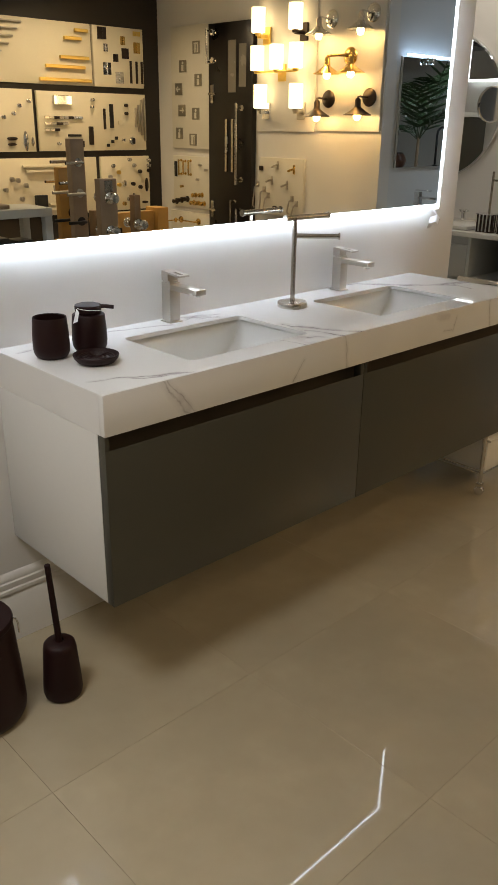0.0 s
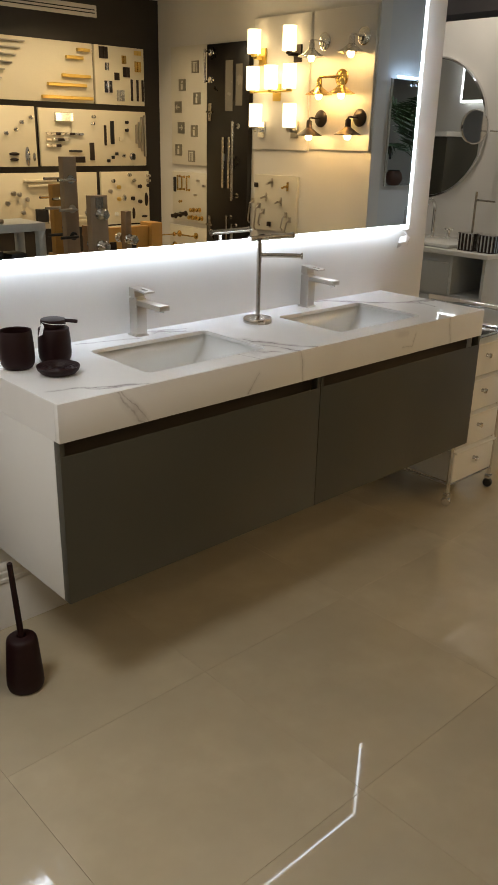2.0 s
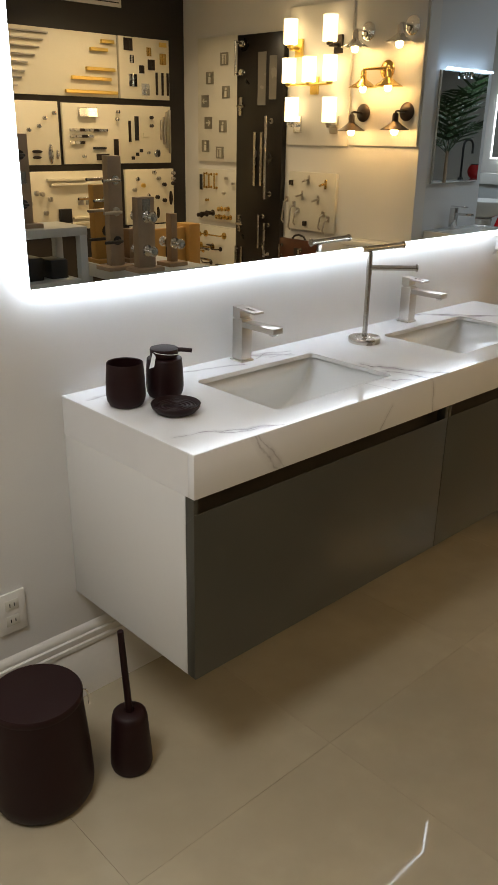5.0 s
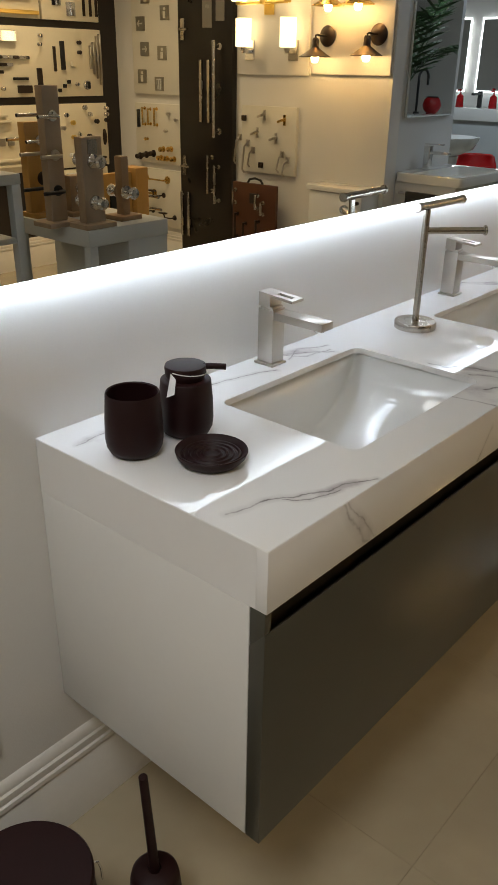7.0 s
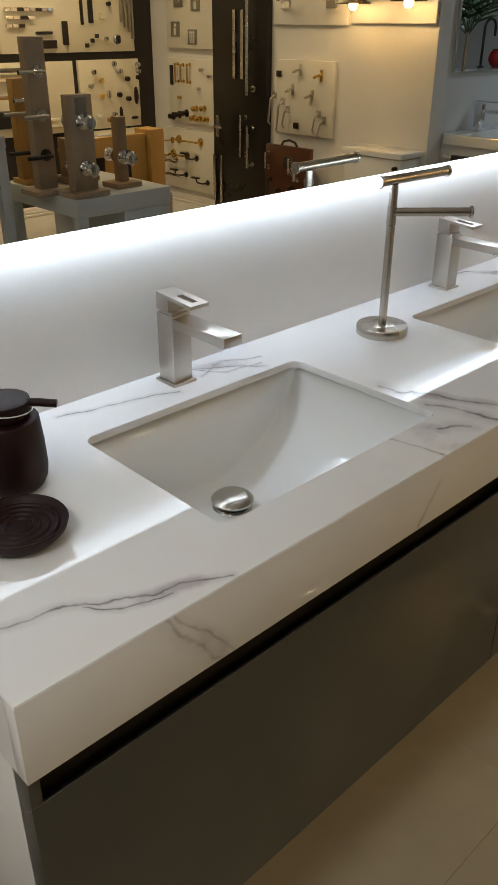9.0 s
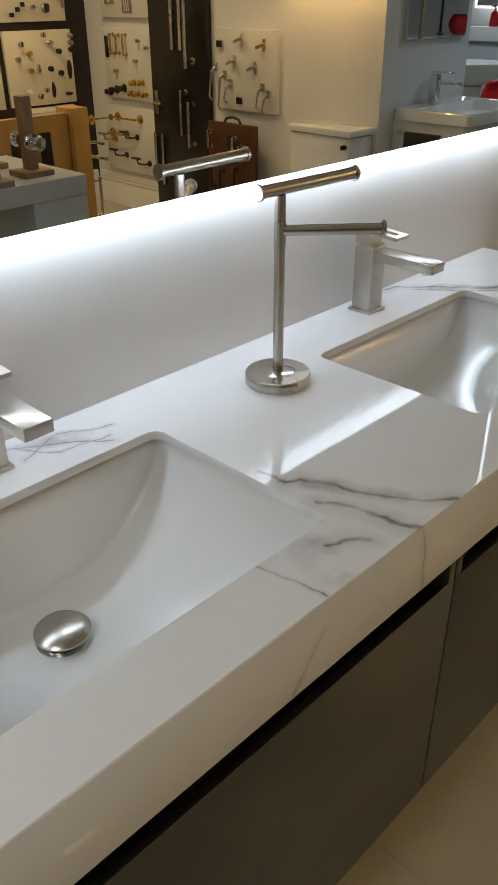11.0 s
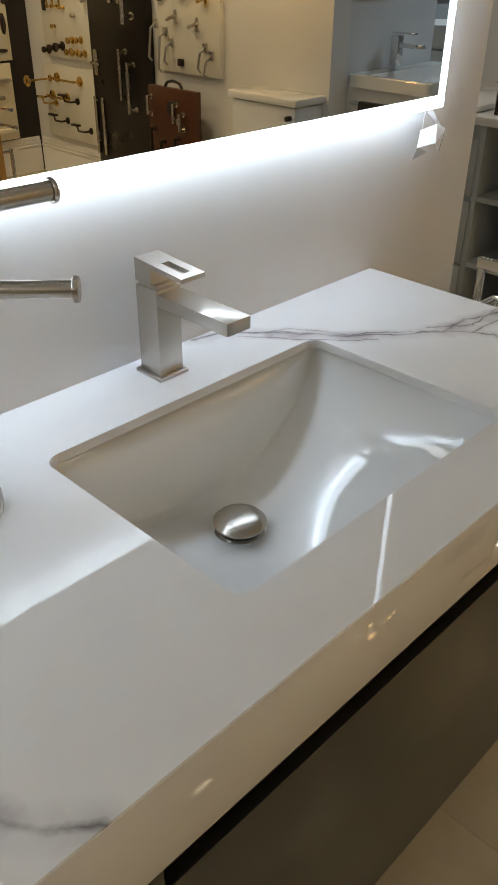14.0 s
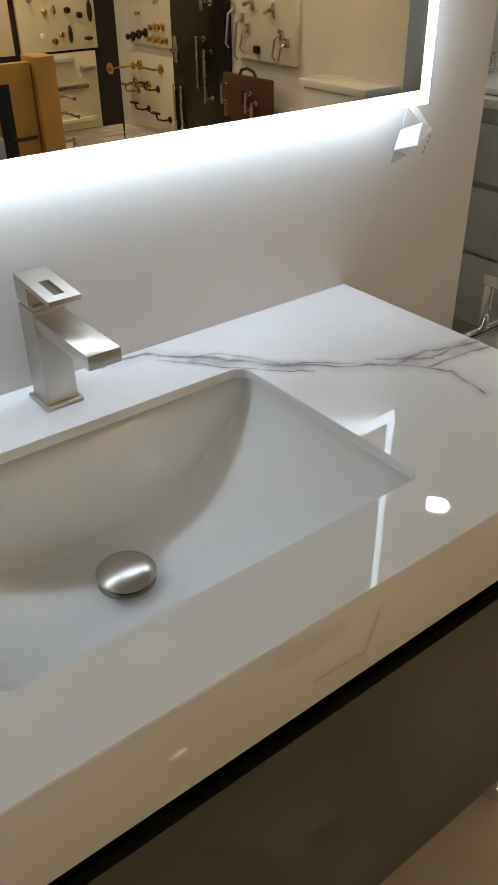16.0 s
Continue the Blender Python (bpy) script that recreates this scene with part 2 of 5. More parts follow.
LED_BACK = glowing("led_back_strip", (0.74, 0.84, 1.0), 11.5)
LED_FAR = glowing("led_diffuser_far", (0.93, 0.97, 1.0), 3.5)
OPAL = glowing("lit_opal_glass", (1.0, 0.70, 0.34), 2.8)
BULB = glowing("lit_bulb", (1.0, 0.60, 0.22), 75.0)
SPOT_FACE = glowing("spot_lens", (1.0, 0.88, 0.70), 10.0)
# lens of the wide ceiling lights, fixtures added to brighten the room
FILL_FACE = glowing("fill_lens", (1.0, 0.93, 0.82), 0.8)


# ---- building helpers ----
def box(bm, x0, x1, y0, y1, z0, z1, m=None):
    c = bmesh.ops.create_cube(bm, size=1.0)["verts"]
    t = Matrix.Translation(((x0 + x1) / 2, (y0 + y1) / 2, (z0 + z1) / 2)) @ Matrix.Diagonal((x1 - x0, y1 - y0, z1 - z0, 1))
    bmesh.ops.transform(bm, matrix=(m @ t) if m else t, verts=c)
    return bm


def boxed(x0, x1, y0, y1, z0, z1, bevel=0.0, m=None, seg=2):
    bm = box(bmesh.new(), x0, x1, y0, y1, z0, z1)
    if bevel:
        bmesh.ops.bevel(bm, geom=bm.edges[:], offset=bevel, segments=seg, affect="EDGES", profile=0.5)
    if m:
        bmesh.ops.transform(bm, matrix=m, verts=bm.verts[:])
    return bm


def lathe(profile, seg=32, m=None, bm=None):
    """Turns (radius, height) pairs about the z axis; a radius of 0 closes the end."""
    bm = bm or bmesh.new()
    rings = []
    for r, z in profile:
        if r < 1e-6:
            rings.append([bm.verts.new((0, 0, z))])
        else:
            rings.append([bm.verts.new((r * math.cos(2 * math.pi * k / seg), r * math.sin(2 * math.pi * k / seg), z)) for k in range(seg)])
    for a, b in zip(rings, rings[1:]):
        for k in range(seg):
            j = (k + 1) % seg
            if len(a) == 1 and len(b) > 1:
                bm.faces.new((a[0], b[j], b[k]))
            elif len(b) == 1 and len(a) > 1:
                bm.faces.new((a[k], a[j], b[0]))
            elif len(a) > 1:
                bm.faces.new((a[k], a[j], b[j], b[k]))
    if m:
        bmesh.ops.transform(bm, matrix=m, verts=[v for ring in rings for v in ring])
    return bm


def rod(a, b, r, seg=16, bm=None, r2=None, cap=0.0):
    """A round bar from a to b."""
    a, b = Vector(a), Vector(b)
    d = b - a
    m = Matrix.Translation(a) @ d.to_track_quat("Z", "Y").to_matrix().to_4x4()
    r2, h = (r if r2 is None else r2), d.length
    e = min(r * 0.25, 0.001)
    return lathe([(0, 0), (r - e, 0), (r, e), (r2, h - e), (r2 - e, h), (0, h)], seg, m, bm)


def tube(points, r, seg=10, bm=None):
    """A bent round bar through points."""
    bm = bm or bmesh.new()
    pts = [Vector(p) for p in points]
    rings, side = [], None
    for n, p in enumerate(pts):
        d = (pts[min(n + 1, len(pts) - 1)] - pts[max(n - 1, 0)]).normalized()
        if side is None:
            side = d.orthogonal().normalized()
        side = (side - d * side.dot(d)).normalized()
        other = d.cross(side)
        rings.append([bm.verts.new(p + r * (math.cos(2 * math.pi * k / seg) * side + math.sin(2 * math.pi * k / seg) * other)) for k in range(seg)])
    for a, b in zip(rings, rings[1:]):
        for k in range(seg):
            bm.faces.new((a[k], a[(k + 1) % seg], b[(k + 1) % seg], b[k]))
    bm.faces.new(rings[0][::-1])
    bm.faces.new(rings[-1])
    return bm


def mesh_of(name, bm, material):
    bmesh.ops.recalc_face_normals(bm, faces=bm.faces[:])
    for e in bm.edges:
        if len(e.link_faces) == 2 and e.calc_face_angle(0) > radians(38):
            e.smooth = False
    for f in bm.faces:
        f.smooth = True
    me = bpy.data.meshes.new(name)
    bm.to_mesh(me)
    bm.free()
    me.materials.append(material)
    return me


def part(name, bm, material, parent, label=""):
    """Links a bmesh as one mesh object under a thing or a part, at the world place in which it was made."""
    ob = new(name, mesh_of(name, bm, material))
    ob.parent = parent
    up, inv = parent, Matrix.Identity(4)
    while up is not None:
        inv = inv @ up.matrix_basis.inverted() if up.parent is None else inv
        up = up.parent
    ob.data.transform(inv)
    return tagged(ob, label)


def thing(name, at, label, category, group="", kind=""):
    ob = new(name)
    ob.empty_display_size = 0.05
    ob.matrix_basis = Matrix.Translation(at)
    return tagged(ob, label, category, group, kind)


def solo(name, bm, material, label, category="", group="", kind=""):
    return tagged(new(name, mesh_of(name, bm, material)), label, category, group, kind)


def structure(name, bm, material, label):
    return solo(name, bm, material, label, name.split("_")[0], kind="structure")


# ---- the shell of the showroom ----
TOP = 0.887                       # height of the vanity's top
LEFT, WIDE, DEEP = -0.005, 1.83, 0.504     # the vanity's top
LAMP_X, BACK_Y, PIER_Y, END = 3.835, -4.342, -1.817, 2.11

floor = structure("floor", boxed(-3.0, 9.0, -6.0, 3.6, -0.10, -0.004), GROUT, "beige polished porcelain tile floor with thin dark joints")
structure("ceiling", boxed(-3.0, 9.0, -6.0, 3.6, CEIL, CEIL + 0.1), CEILING, "plain off-white painted ceiling with recessed spots, most of them added")
structure("wall_vanity", boxed(-3.0, END, 0.0, 0.12, 0, CEIL), WALL, "off-white painted wall behind the floating vanity")
structure("wall_return", boxed(END - 0.12, END, 0.12, 3.6, 0, CEIL), WALL, "off-white painted side wall of the next bay")
structure("wall_left", boxed(-3.12, -3.0, -6.0, 3.6, 0, CEIL), WALL, "plain off-white painted wall")
structure("wall_dark", boxed(-3.0, LAMP_X + 0.1, BACK_Y - 0.12, BACK_Y, 0, CEIL), DARK_WALL, "very dark brown painted wall behind hardware boards")
structure("wall_lamps", boxed(LAMP_X, LAMP_X + 0.12, BACK_Y, PIER_Y, 0, CEIL), WALL, "cream painted wall with lit sconces and boards")
# unseen wall, added so that the far mirrors reflect a lit surface
structure("wall_behind", boxed(LAMP_X, LAMP_X + 0.12, -6.0, BACK_Y - 0.12, 0, CEIL), WALL, "plain pale painted wall, added unseen to close the far room")
structure("wall_pier", boxed(LAMP_X + 0.12, 4.65, PIER_Y - 0.12, PIER_Y, 0, CEIL), WALL_GREY, "pale grey painted pier with a small mirror")
structure("wall_partition", boxed(LAMP_X, LAMP_X + 0.10, 0.25, 3.6, 0, 2.19), WALL, "off-white painted partition that stops short of the ceiling")
structure("wall_far", boxed(8.2, 8.32, -6.0, 3.6, 0, CEIL), WALL, "pale painted wall at the far end of the shop")
structure("wall_south", boxed(LAMP_X + 0.1, 9.0, -6.12, -6.0, 0, CEIL), WALL, "plain pale painted wall, added unseen to close the far room")
structure("wall_north", boxed(-3.0, 9.0, 3.6, 3.72, 0, CEIL), WALL, "plain pale painted end wall")
structure("soffit", boxed(4.3, 8.19, 0.3, 3.59, 2.30, CEIL - 0.002), SOFFIT, "dark grey dropped soffit behind the partition")


def skirting(name, axis, at, a, b, out, label):
    """A tall moulded skirting along x or y, its back at `at`."""
    prof = [(0, 0), (0.014, 0), (0.014, 0.150), (0.011, 0.154), (0.011, 0.158), (0.016, 0.164), (0.016, 0.174), (0.012, 0.178), (0.0135, 0.184), (0.0135, 0.196), (0.009, 0.200), (0.010, 0.207), (0.005, 0.222), (0, 0.226)]
    bm = bmesh.new()
    ends = []
    for t in (a, b):
        ends.append([bm.verts.new((t, at + out * d, z) if axis == "x" else (at + out * d, t, z)) for d, z in prof])
    n = len(prof)
    for k in range(n - 1):
        bm.faces.new((ends[0][k], ends[0][k + 1], ends[1][k + 1], ends[1][k]))
    bm.faces.new(ends[0])
    bm.faces.new(ends[1][::-1])
    return structure(name, bm, WHITE_TRIM, label)


skirting("baseboard_vanity", "x", 0.0, -3.0, END, -1, "white moulded skirting board along the vanity wall")
skirting("baseboard_dark", "x", BACK_Y, -3.0, LAMP_X - 0.02, 1, "white moulded skirting board along the dark wall")
skirting("baseboard_lamps", "y", LAMP_X, BACK_Y + 0.02, PIER_Y, -1, "white moulded skirting board along the sconce wall")

# the added fill lights get the same rim and lens as the known spot
for sx, sy, _, wide, _ in SPOTS:
    t = thing("ceiling_spot", (sx, sy, CEIL), "round ceiling spot with a white rim, most of them added as unseen fill", "ceiling light", "ceiling spots")
    part("rim", lathe([(wide / 2 + 0.003, 0), (wide / 2 + 0.02, 0), (wide / 2 + 0.018, -0.006), (wide / 2 + 0.005, -0.008), (wide / 2 + 0.003, 0)], 48, Matrix.Translation((sx, sy, CEIL))), WHITE_TRIM, t)
    part("lens", lathe([(0, -0.001), (wide / 2 + 0.002, -0.001), (wide / 2 + 0.002, -0.004), (0, -0.004)], 48, Matrix.Translation((sx, sy, CEIL))), SPOT_FACE if wide < 0.2 else FILL_FACE, t)


# ---- the floating double vanity ----
def rounded(x0, x1, y0, y1, r, n=5):
    pts = []
    for cx, cy, a in ((x1 - r, y1 - r, 0), (x0 + r, y1 - r, 90), (x0 + r, y0 + r, 180), (x1 - r, y0 + r, 270)):
        for k in range(n + 1):
            t = radians(a + 90 * k / n)
            pts.append((cx + r * math.cos(t), cy + r * math.sin(t)))
    return pts


SINKS = [(0.317, 0.760), (1.096, 1.543)]
SINK_Y = (-0.419, -0.119)


def stone_top():
    """A thick marble top: a slab with two rounded cut-outs and deep mitred aprons."""
    from mathutils.geometry import tessellate_polygon
    bm = bmesh.new()
    e = 0.0012
    loops = [[(LEFT + e, -DEEP + e), (WIDE - e, -DEEP + e), (WIDE - e, -0.0005), (LEFT + e, -0.0005)]] + [rounded(a, b, *SINK_Y, 0.018)[::-1] for a, b in SINKS]
    flat = [p for l in loops for p in l]
    tris = tessellate_polygon([[Vector((x, y, 0)) for x, y in l] for l in loops])
    vs = [bm.verts.new((x, y, TOP)) for x, y in flat]
    for t in tris:
        bm.faces.new([vs[k] for k in t])
    k = 4
    for l in loops[1:]:
        ring = vs[k:k + len(l)]
        k += len(l)
        cx, cy = sum(p[0] for p in l) / len(l), sum(p[1] for p in l) / len(l)
        mid = [bm.verts.new((v.co.x + (cx - v.co.x) * 0.004, v.co.y + (cy - v.co.y) * 0.006, TOP - 0.002)) for v in ring]
        low = [bm.verts.new((v.co.x, v.co.y, TOP - 0.012)) for v in mid]
        for a, b in ((ring, mid), (mid, low)):
            for i in range(len(a)):
                j = (i + 1) % len(a)
                bm.faces.new((a[i], a[j], b[j], b[i]))
    edge = [bm.verts.new((x, y, TOP - e)) for x, y in ((LEFT + 0.0004, -DEEP + 0.0004), (WIDE - 0.0004, -DEEP + 0.0004), (WIDE - 0.0004, -0.0005), (LEFT + 0.0004, -0.0005))]
    for i in range(4):
        j = (i + 1) % 4
        bm.faces.new((vs[i], vs[j], edge[j], edge[i]))
    return bm


top = thing("countertop", (WIDE / 2, 0, TOP - 0.10), "thick white grey-veined marble countertop with two cut-outs", "countertop")
part("slab", stone_top(), MARBLE, top)
part("front_apron", boxed(LEFT, WIDE, -DEEP, -DEEP + 0.02, TOP - 0.10, TOP - 0.0013, 0.0004), MARBLE_APRON, top, "deep mitred marble apron")
for x0 in (LEFT, WIDE - 0.02):
    part("side_apron", boxed(x0, x0 + 0.02, -DEEP + 0.0201, -0.001, TOP - 0.10, TOP - 0.0013), MARBLE_APRON, top)

van = thing("vanity_cabinet", (WIDE / 2, 0, 0.338), "wall-hung vanity cabinet with dark grey drawer fronts and white sides", "vanity")
B0, B1, F = 0.338, TOP - 0.1005, -DEEP + 0.002
part("side_panel", boxed(LEFT, LEFT + 0.018, F + 0.029, -0.001, B0, B1, 0.001), WHITE_PANEL, van, "white laminate side panel")
part("side_panel", boxed(WIDE - 0.018, WIDE, F + 0.029, -0.001, B0, B1, 0.001), WHITE_PANEL, van, "white laminate side panel")
part("base_panel", boxed(LEFT + 0.018, WIDE - 0.018, F + 0.029, -0.002, B0 + 0.002, B0 + 0.018), WHITE_PANEL, van)
part("back_rail", boxed(LEFT + 0.018, WIDE - 0.018, -0.02, -0.002, B0 + 0.018, B1 - 0.002), WHITE_PANEL, van)
part("handle_channel", boxed(LEFT + 0.0185, WIDE - 0.0185, F + 0.046, F + 0.058, B1 - 0.09, B1 - 0.001), LACQUER_SHADE, van, "dark brown recessed grip channel")
GAP = 0.921
for a, b in ((LEFT, GAP - 0.0015), (GAP + 0.0015, WIDE)):
    front = boxed(a, b, F, F + 0.028, B0, B1 - 0.036, 0.0012)
    for v in front.verts:  # the top edge is bevelled back into a finger grip
        if v.co.z > B1 - 0.045 and v.co.y > F + 0.01:
            v.co.z -= 0.03
    d = part("drawer_front", front, LACQUER, van, "matt dark grey lacquered drawer front")
    for c0, c1 in ((a, a + 0.014), (b - 0.014, b)):
        part("end_stile", boxed(c0 + 0.0004, c1 - 0.0004, F + 0.001, F + 0.0276, B1 - 0.066, B1, 0.0008), LACQUER, d)


def basin(x0, x1, label):
    """An undermount basin: a trough with a bowed floor, a steep back and front, and an overflow rim."""
    t = thing("basin", ((x0 + x1) / 2, sum(SINK_Y) / 2, TOP - 0.16), label, "sink", "basins of the vanity")
    cx, cy = (x0 + x1) / 2, sum(SINK_Y) / 2
    hw, hd, deep = (x1 - x0) / 2 + 0.006, (SINK_Y[1] - SINK_Y[0]) / 2 + 0.006, 0.157
    nu = 44
    fillet = 0.010
    steps = [0.0, 0.0012, 0.003, 0.0036, 0.0046, 0.0060, 0.0078, 0.0100, 0.0130, 0.016, 0.024, 0.035, 0.055, 0.085, 0.115]
    across = [-hd + d for d in steps] + [0.0] + [hd - d for d in reversed(steps)]
    bm = bmesh.new()

    def spaced(k, n):
        s = 2 * k / n - 1
        return math.copysign(1 - (1 - abs(s)) ** 2.0, s)

    def fall(s, depth):
        """Depth at s from the long side: a steep wall, then a rounded foot."""
        r = min(fillet, depth)
        if s < 0.003:
            return (depth - r) * s / 0.003
        k = min(1.0, (s - 0.003) / r) if r > 1e-6 else 1.0
        return depth - r + r * math.sqrt(max(0.0, 1 - (1 - k) ** 2))

    grid = []
    for i in range(nu + 1):
        u = spaced(i, nu)
        f = max(0.0, 1 - abs(u) ** 2.3) ** 0.60
        grid.append([bm.verts.new((cx + hw * u * (1 - 0.02 * f), cy + v, TOP - 0.0125 - fall(hd - abs(v), deep * f))) for v in across])
    for i in range(nu):
        for j in range(len(across) - 1):
            bm.faces.new((grid[i][j], grid[i + 1][j], grid[i + 1][j + 1], grid[i][j + 1]))
    bowl = part("bowl", bm, CERAMIC, t, "glossy white ceramic bowl")
    mod = bowl.modifiers.new("thick", "SOLIDIFY")
    mod.thickness, mod.offset = 0.006, -1.0
    dx, dy, dz = cx - 0.010, cy + 0.064, TOP - 0.0125 - deep
    m = Matrix.Translation((dx, dy, dz))
    d = part("drain", lathe([(0, 0.001), (0.030, 0.001), (0.033, 0.004), (0.034, 0.007), (0.030, 0.0075), (0.024, 0.005), (0, 0.005)], 32, m), CHROME, t, "chrome drain ring")
    part("stopper", lathe([(0, 0.008), (0.024, 0.008), (0.026, 0.012), (0.034, 0.016), (0.0345, 0.019), (0.030, 0.0235), (0.018, 0.027), (0, 0.0285)], 40, m), STEEL, d, "domed brushed steel pop-up stopper")
    return t


for a, b in SINKS:
    basin(a, b, "white ceramic undermount basin with a domed steel stopper")


def faucet(x, y):
    """A square single-lever tap with a slotted lever."""
    t = thing("faucet", (x, y, TOP), "square brushed nickel single-lever faucet behind a basin", "faucet", "faucets of the vanity")
    part("base_plate", boxed(x - 0.0235, x + 0.0235, y - 0.0245, y + 0.0245, TOP, TOP + 0.005, 0.0008), NICKEL, t)
    part("body", boxed(x - 0.0190, x + 0.0190, y - 0.0195, y + 0.0195, TOP + 0.0052, TOP + 0.1190, 0.0008), NICKEL, t)
    part("collar", boxed(x - 0.016, x + 0.016, y - 0.016, y + 0.016, TOP + 0.1192, TOP + 0.1240, 0.0005), NICKEL, t)
    s = part("spout", boxed(x - 0.0185, x + 0.0185, y - 0.141, y - 0.0198, TOP + 0.0995, TOP + 0.1155, 0.0008), NICKEL, t)
    part("aerator", lathe([(0, 0), (0.0095, 0), (0.0105, 0.002), (0.0105, 0.007), (0, 0.007)], 24, Matrix.Translation((x, y - 0.122, TOP + 0.0928))), CHROME, s)
    bm = bmesh.new()
    w, z0 = 0.0185, TOP + 0.1242
    back, tip, under = y + 0.0195, y - 0.066, y - 0.010
    top_at = lambda q: z0 + 0.0285 - 0.006 * (back - q) / (back - tip)
    low_at = lambda q: top_at(q) - 0.0055
    prof = [(back, z0), (back, top_at(back)), (tip, top_at(tip)), (tip, low_at(tip)), (under, low_at(under)), (under, z0)]
    # a wedge of a lever, split into three strips so that the middle one can carry the slot
    def strip(xa, xb, poly):
        a = [bm.verts.new((xa, p, q)) for p, q in poly]
        b = [bm.verts.new((xb, p, q)) for p, q in poly]
        n = len(poly)
        for k in range(n):
            bm.faces.new((a[k], a[(k + 1) % n], b[(k + 1) % n], b[k]))
        bm.faces.new(a[::-1])
        bm.faces.new(b)
    strip(-w + x, x - 0.006, prof)
    strip(x + 0.006, x + w, prof)
    a, b = y - 0.016, y - 0.054
    strip(x - 0.006, x + 0.006, [(back, z0), (back, top_at(back)), (a, top_at(a)), (a, low_at(a)), (under, low_at(under)), (under, z0)])
    strip(x - 0.006, x + 0.006, [(b, low_at(b)), (b, top_at(b)), (tip, top_at(tip)), (tip, low_at(tip))])
    part("lever", bm, NICKEL, t, "flat lever with a long slot")
    return t


faucet(0.549, -0.046)
faucet(1.3235, -0.048)


def paper_stand():
    """A free-standing holder: heavy round foot, post, a T-bar on top and a swinging arm below it."""
    x, y = 0.982, -0.138
    t = thing("paper_holder_stand", (x, y, TOP), "brushed nickel two-arm holder on a round foot", "holder stand")
    m = Matrix.Translation((x, y, TOP))
    part("foot", lathe([(0, 0), (0.048, 0), (0.0492, 0.002), (0.0492, 0.015), (0.0475, 0.0175), (0.026, 0.018), (0.0255, 0.0172), (0.0245, 0.018), (0, 0.0185)], 56, m), STEEL, t)
    part("post", rod((x, y, TOP + 0.018), (x, y, TOP + 0.276), 0.0078, 20), STEEL, t)
    part("sleeve", rod((x, y, TOP + 0.205), (x, y, TOP + 0.240), 0.0086, 20), STEEL, t)
    d = Vector((1.0, -0.05, 0)).normalized()
    c = Vector((x, y, TOP + 0.284))
    bar = part("top_bar", rod(c - d * 0.040, c + d * 0.148, 0.0088, 20), STEEL, t)
    for s in (-0.043, 0.147):
        part("end_cap", rod(c + d * s, c + d * (s + 0.005), 0.0115, 24), STEEL, bar)
    d = Vector((0.108, -0.097, 0)).normalized()
    c = Vector((x, y, TOP + 0.228))
    arm = part("arm", rod(c, c + d * 0.142, 0.0078, 20), STEEL, t)
    part("end_cap", rod(c + d * 0.141, c + d * 0.146, 0.0115, 24), STEEL, arm)
    return t


paper_stand()


# ---- dark bath accessories ----
def leaf(pts):
    bm = bmesh.new()
    vs = [bm.verts.new(p) for p in pts]
    bm.faces.new(vs)
    r = bmesh.ops.extrude_face_region(bm, geom=bm.faces[:])
    bmesh.ops.translate(bm, vec=(0.0002, -0.0007, 0.0002), verts=[g for g in r["geom"] if isinstance(g, bmesh.types.BMVert)])
    return bm


def tumbler(x, y):
    t = [(0, 0.0), (0.033, 0.0), (0.0395, 0.004), (0.0445, 0.014), (0.0465, 0.028), (0.0455, 0.060), (0.0425, 0.102), (0.0415, 0.104), (0.0400, 0.102), (0.0425, 0.060), (0.0435, 0.030), (0.038, 0.010), (0, 0.008)]
    return solo("tumbler", lathe(t, 56, Matrix.Translation((x, y, TOP))), PLUM, "dark plum matt tumbler on the marble top", "tumbler")


def soap_dispenser(x, y):
    t = thing("soap_dispenser", (x, y, TOP), "dark plum matt soap dispenser with a flip pump and a tag", "soap dispenser")
    m = Matrix.Translation((x, y, TOP))
    part("bottle", lathe([(0, 0), (0.032, 0), (0.039, 0.004), (0.044, 0.014), (0.0458, 0.028), (0.0448, 0.062), (0.0420, 0.095), (0.041, 0.0965), (0.038, 0.0975), (0.033, 0.098), (0, 0.098)], 56, m), PLUM, t)
    c = part("pump_head", lathe([(0, 0.0985), (0.031, 0.0985), (0.0318, 0.101), (0.0335, 0.1035), (0.0345, 0.116), (0.0335, 0.1205), (0.027, 0.1225), (0, 0.123)], 48, m), PLUM, t)
    part("spout", tube([(x + 0.020, y - 0.018, TOP + 0.117), (x + 0.034, y - 0.030, TOP + 0.1165), (x + 0.050, y - 0.044, TOP + 0.1145)], 0.0052, 14), PLUM, c)
    loop = [(x + 0.0353 * math.cos(radians(d)), y + 0.0353 * math.sin(radians(d)), TOP + 0.116 - 0.010 * (d - 190) / 140) for d in range(190, 331, 10)]
    part("tag_string", tube(loop, 0.0008, 6), PAPER, t, "white tag string round the cap")
    part("tag", leaf([(x - 0.037, y - 0.004, TOP + 0.115), (x - 0.036, y - 0.014, TOP + 0.107), (x - 0.046, y - 0.020, TOP + 0.086), (x - 0.052, y - 0.009, TOP + 0.080)]), PAPER, t, "small folded paper tag")
    return t


